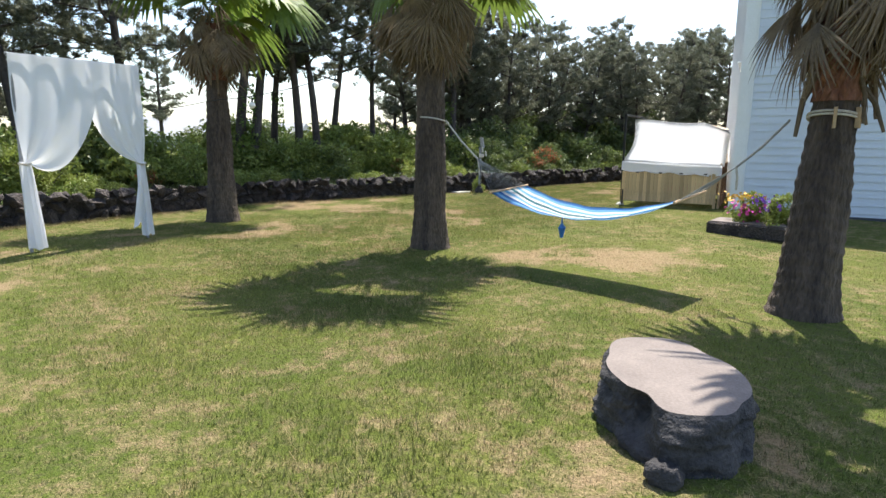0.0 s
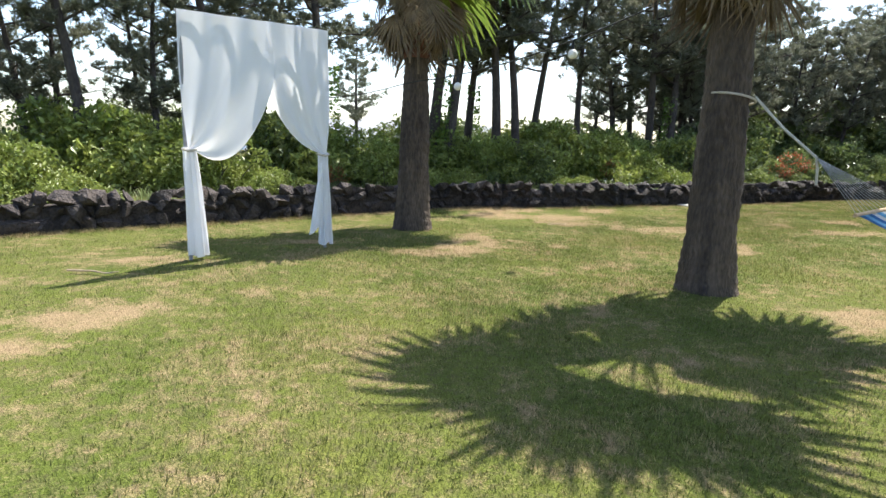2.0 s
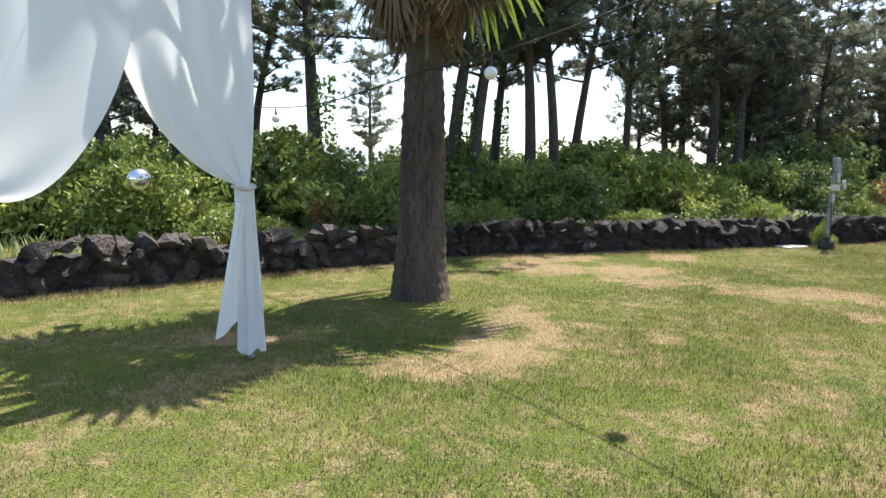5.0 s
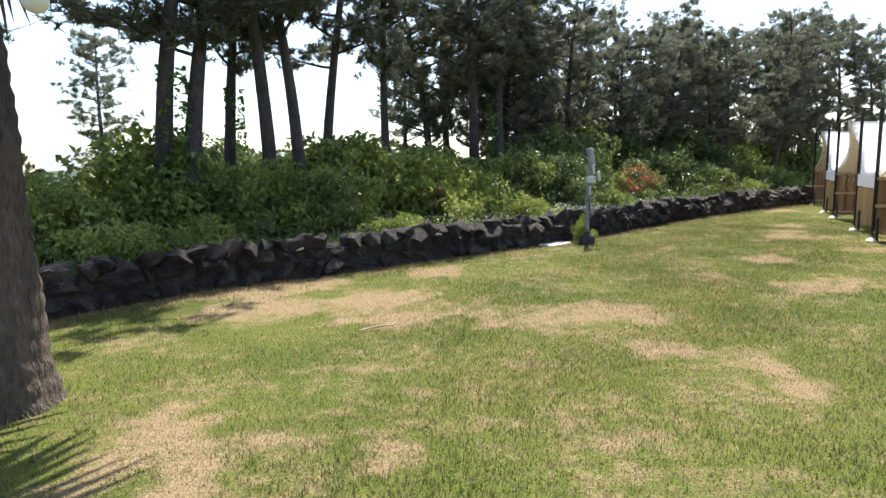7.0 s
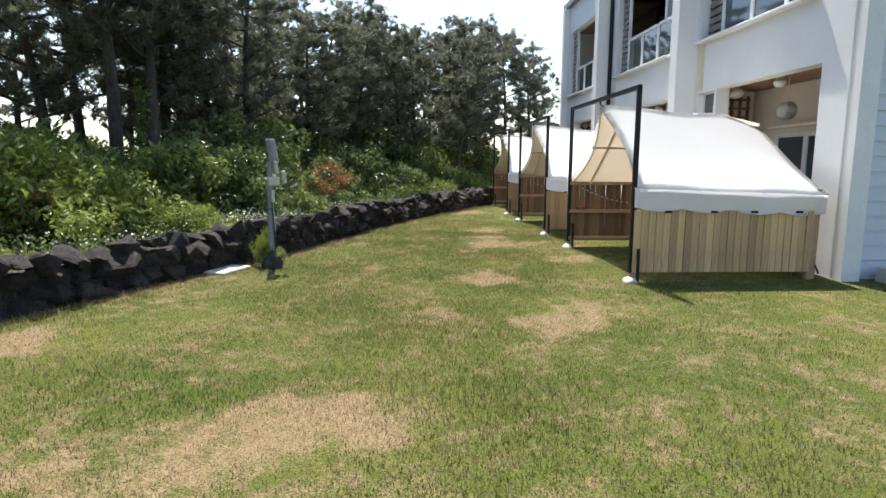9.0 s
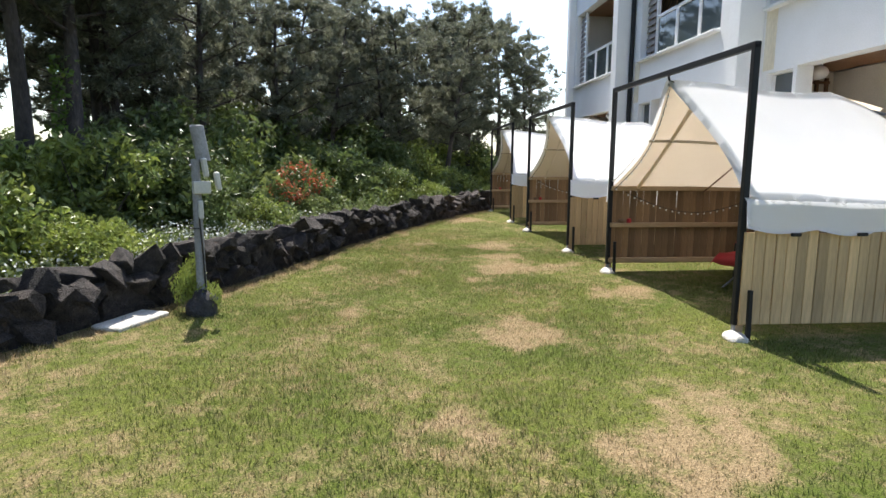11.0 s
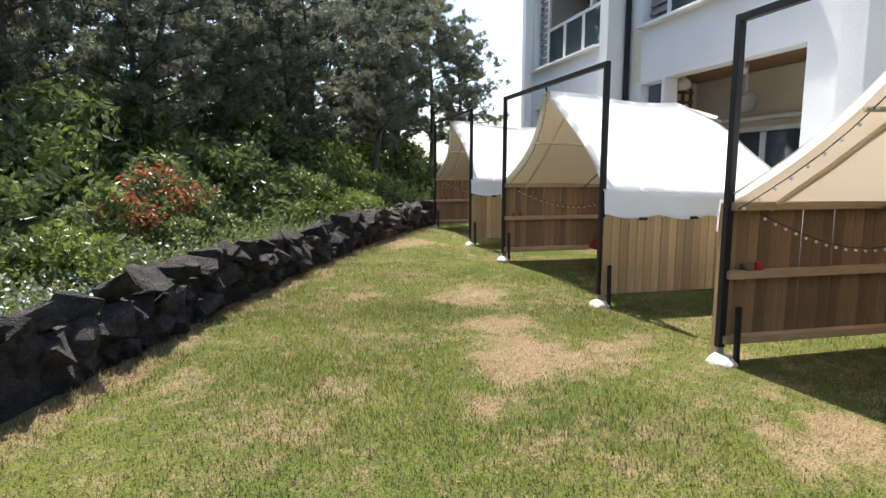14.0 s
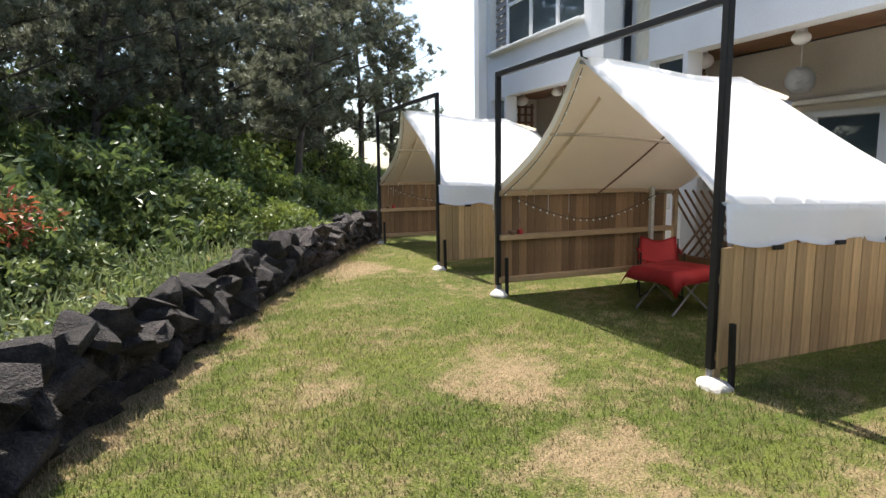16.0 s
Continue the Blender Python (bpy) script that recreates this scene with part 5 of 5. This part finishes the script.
def wildflowers():
    rng = np.random.default_rng(19)
    n = 3600
    q = rng.normal(31.6, 1.7, n)
    pts = np.array([np.concatenate(along_wall(float(v))) for v in np.clip(q, 24, 44)])
    off = 0.35 + rng.exponential(0.55, n)
    x, y = pts[:, 0] + pts[:, 2] * off, pts[:, 1] + pts[:, 3] * off
    c = np.stack([x, y, height(x, y) + rng.uniform(0.14, 0.36, n)], -1)
    ob = new("wildflowers", leaf_mesh("wildflowers", c, 1.0, rng.uniform(0.012, 0.024, n), M_PALEFLOWER, rng, 0.9))
    tagged(ob, "drift of tiny pale flower heads among weeds", "wildflowers", kind="stuff")
    n = 9000
    q = rng.normal(32.5, 3.5, n)
    pts = np.array([np.concatenate(along_wall(float(v))) for v in np.clip(q, 22, 46)])
    off = 0.3 + rng.exponential(0.7, n)
    x, y = pts[:, 0] + pts[:, 2] * off, pts[:, 1] + pts[:, 3] * off
    c = np.stack([x, y, height(x, y) + rng.uniform(0.03, 0.30, n)], -1)
    ob = new("low_herbs", leaf_mesh("low_herbs", c, 0.6, rng.uniform(0.02, 0.05, n), M_WEED, rng, 0.5))
    tagged(ob, "low leafy pale green herbs behind the wall", "herbs", kind="stuff")
wildflowers()

# ---- far things ----
def far_house(x, y, turn, w, z0):
    h = thing("far_house", "distant low white house with grey roof", "house", pose(x, y, z0, 0, 0, turn), "far houses")
    part("wall", box_bm((0, 0, 1.5), (w, 7, 3.0)), M_STUCCO, h)
    bm = bmesh.new()
    a = [bm.verts.new(p) for p in ((-w / 2 - 0.4, -3.9, 2.9), (-w / 2 - 0.4, 3.9, 2.9), (-w / 2 - 0.4, 0, 4.9))]
    b = [bm.verts.new((w / 2 + 0.4, v.co.y, v.co.z)) for v in a]
    bm.faces.new(a), bm.faces.new(b[::-1])
    for i, j in ((0, 1), (1, 2), (2, 0)):
        bm.faces.new((a[i], b[i], b[j], a[j]))
    part("roof", bm, M_ROOF, h, "grey pitched roof")
    for q in (-0.25, 0.2):
        part("window", box_bm((w * q, -3.52, 1.6), (1.4, 0.06, 1.1)), M_GLASS, h)
far_house(-29, 66, 20, 15, -1.0)
far_house(-26, 84, -5, 12, -1.0)

# ---- planter by the house end ----
def planter():
    p = thing("flower_bed", "low dark stone flower bed with magenta and violet flowers", "planter", pose(6.2, 11.6, -0.12, 0, 0, -38))
    part("kerb", box_bm((0.3, 0, 0.14), (1.9, 0.85, 0.28), bevel=0.03), M_BASALT, p, "dark stone kerb")
    part("kerb_top", box_bm((0.3, 0, 0.292), (1.8, 0.75, 0.02), bevel=0.006), M_ROCKTOP, p)
    me, cc = shrub_mesh(71, 0.42, 0.62, 1500, 0.035, M_LEAF)
    for x in (0.05, 0.6, 1.05):
        f = part("plant", me, None, p)
        f.matrix_basis = Matrix.Translation((x, 0, 0.26)) @ Matrix.Rotation(x * 9, 4, 'Z')
    rng = np.random.default_rng(4)
    for k in range(3):
        n = 60
        c = np.stack([rng.normal((0.05, 0.35, -0.1)[k], 0.17, n), rng.normal(-0.15, 0.2, n), rng.normal((0.55, 0.72, 0.8)[k], 0.08, n)], -1)
        part("flowers", leaf_mesh("flowers", c, 0.5, rng.uniform(0.03, 0.05, n), M_FLOWER[k], rng, 0.9), None, p, ("magenta", "violet", "yellow")[k] + " flower heads")
planter()
bx = solid("drain_box", box_bm((W0 + 0.75, -0.15, 0.07), (0.5, 0.28, 0.26), bevel=0.015), M_CONCRETE, "pale concrete box at the foot of the house", "box", ROW)

def stick(x, y, turn, l):
    bm = tube_bm([(-l / 2, 0, 0.03), (0, 0.02, 0.04), (l * 0.3, -0.01, 0.035), (l / 2, 0.04, 0.05)], [0.012, 0.011, 0.009, 0.004], 6)
    solid("fallen_stick", bm, M_STICK, "dry fallen stick lying on the lawn", "stick", pose(x, y, ground_z(x, y), 0, 0, turn), "sticks")
stick(-2.3, 13.9, 30, 0.42), stick(-6.3, 7.0, 5, 0.6)

# ---- lawn blades ----
def grass():
    """Short grass, thick where one walks and thinner further off."""
    rng = np.random.default_rng(2)
    n = 2600000
    x, y = rng.uniform(-10.0, 11.0, n), rng.uniform(0.6, 29.0, n)
    line = np.array([(0.2, 2.5), (-1.6, 6.5), (-2.2, 9.5), (0.3, 13.5), (2.8, 18.0), (5.4, 22.0)])
    d2 = np.full(n, 1e9)
    for a, b in zip(line, line[1:]):
        e = b - a
        t = np.clip(((x - a[0]) * e[0] + (y - a[1]) * e[1]) / (e @ e), 0, 1)
        d2 = np.minimum(d2, (x - a[0] - t * e[0]) ** 2 + (y - a[1] - t * e[1]) ** 2)
    some = rng.uniform(0, 1, n) < 0.16 + 0.75 * np.exp(-d2 / 6.5)
    x, y = x[some], y[some]
    # longer, rank grass along the foot of the wall
    edge = rng.uniform(9.0, WALL_LEN - 3.0, 45000)
    ew = np.array([np.concatenate(along_wall(float(v))) for v in edge])
    eo = -0.16 - rng.exponential(0.14, len(edge))
    n_open = len(x)
    x, y = np.concatenate([x, ew[:, 0] + ew[:, 2] * eo]), np.concatenate([y, ew[:, 1] + ew[:, 3] * eo])
    tall = np.concatenate([np.ones(n_open), rng.uniform(1.2, 2.8, len(edge))])
    w = wall_offset(x, y)
    lx, ly = (x - 5.0) * 0.8904 - (y - 16.36) * 0.4552, (x - 5.0) * 0.4552 + (y - 16.36) * 0.8904
    ok = (w < -0.12) & ~((lx > HOUSE_W - 0.3) & (ly > -0.2)) & (((x - 1.6) ** 2 + (y - 3.1) ** 2) > 0.2)
    x, y, tall = x[ok], y[ok], tall[ok]
    n = len(x)
    dry = dryness(x, y)
    h = rng.uniform(0.022, 0.055, n) * (0.8 + 0.3 * np.sin(2.1 * x + np.sin(1.7 * y)) * np.sin(1.9 * y)) * (1 - 0.45 * dry) * tall
    a = rng.uniform(0, 6.283, n)
    lean = rng.uniform(0.2, 1.1, n) * h
    b = np.stack([x, y, height(x, y) - 0.004], -1)
    side = np.stack([-np.sin(a), np.cos(a), 0 * a], -1) * rng.uniform(0.0022, 0.0042, n)[:, None]
    tip = b + np.stack([np.cos(a) * lean, np.sin(a) * lean, h], -1)
    v = np.stack([b - side, b + side, tip], 1).reshape(-1, 3).astype(np.float32)
    me = bpy.data.meshes.new("grass")
    me.vertices.add(3 * n)
    me.vertices.foreach_set("co", v.ravel())
    me.loops.add(3 * n)
    me.loops.foreach_set("vertex_index", np.arange(3 * n, dtype=np.int32))
    me.polygons.add(n)
    me.polygons.foreach_set("loop_start", np.arange(0, 3 * n, 3, dtype=np.int32))
    me.update(calc_edges=True)
    at = me.attributes.new("dry", 'FLOAT', 'POINT')
    at.data.foreach_set("value", np.repeat(dry, 3).astype(np.float32))
    me.materials.append(M_BLADE)
    tagged(new("grass", me), "short green lawn grass with straw-coloured blades", "grass", kind="stuff")
grass()

# ---- dry-stone wall ----
def stone_meshes():
    """Angular broken basalt: hulls of scattered points, slightly blunted."""
    out = []
    rk = random.Random(77)
    for k in range(14):
        bm = bmesh.new()
        for i in range(13):
            d = Vector((rk.gauss(0, 1), rk.gauss(0, 1), rk.gauss(0, 1))).normalized()
            m = max(abs(d.x), abs(d.y), abs(d.z))
            bm.verts.new(d * (0.5 / m ** 0.75) * rk.uniform(0.86, 1.1))
        hull = bmesh.ops.convex_hull(bm, input=bm.verts[:])
        bmesh.ops.delete(bm, geom=list({g for g in hull["geom_unused"] + hull["geom_interior"] if isinstance(g, bmesh.types.BMVert)}), context='VERTS')
        bmesh.ops.subdivide_edges(bm, edges=bm.edges[:], cuts=1, use_grid_fill=True)
        for v in bm.verts:
            v.co *= 1 + 0.16 * noise.noise(v.co * 4 + Vector((k * 3.1, 0, k * 1.7)))
        out.append(finish(bm, "stone", M_BASALT))
    return out
def stone_wall():
    wall = thing("stone_wall", "low dry-stone wall of rough dark basalt", "wall", kind="structure")
    rw = random.Random(14)
    meshes = stone_meshes()
    rest = bmesh.new()
    n = 0
    core = bmesh.new()
    prev = None
    for q in np.arange(0, WALL_LEN, 0.8):
        p, nrm = along_wall(float(q))
        ring = [core.verts.new((p[0] + nrm[0] * o, p[1] + nrm[1] * o, z)) for o, z in ((-0.09, -0.1), (0.2, -0.1), (0.18, 0.42), (-0.05, 0.40))]
        if prev:
            for k in range(4):
                core.faces.new((prev[k], prev[(k + 1) % 4], ring[(k + 1) % 4], ring[k]))
        prev = ring
    part("core", core, M_BASALT, wall, "dark earth and rubble core")
    for course, (z, hgt) in enumerate(((0.11, 0.27), (0.31, 0.24), (0.49, 0.22))):
        q = 7.0 + 0.1 * course
        while q < WALL_LEN - 1:
            l = rw.uniform(0.16, 0.34) if rw.random() < 0.8 else rw.uniform(0.34, 0.48)
            p, nrm = along_wall(q + l / 2)
            if course == 2 and rw.random() < 0.12:
                q += l
                continue
            ang = math.degrees(math.atan2(-nrm[0], nrm[1]))
            hh = hgt * rw.uniform(0.85, 1.4)
            m = pose(p[0] + nrm[0] * rw.uniform(-0.10, 0.04), p[1] + nrm[1] * rw.uniform(-0.08, 0.06), z + rw.uniform(-0.03, 0.04), rw.uniform(-28, 28), rw.uniform(-30, 30), ang + rw.uniform(-25, 25) + 180 * rw.randrange(2))
            m = m @ Matrix.Diagonal((l * 1.14, rw.uniform(0.30, 0.42), hh, 1))
            me = meshes[rw.randrange(14)]
            near = -5.5 < p[0] < 8.0
            if near and n < 300:
                part("stone", me, None, wall).matrix_basis = m
                n += 1
            else:
                k = len(rest.verts)
                rest.from_mesh(me)
                rest.verts.ensure_lookup_table()
                for v in rest.verts[k:]:
                    v.co = m @ v.co
            q += l * rw.uniform(0.86, 1.0)
    r = part("stones", rest, M_BASALT, wall)
    r["kind"] = "stuff"
stone_wall()
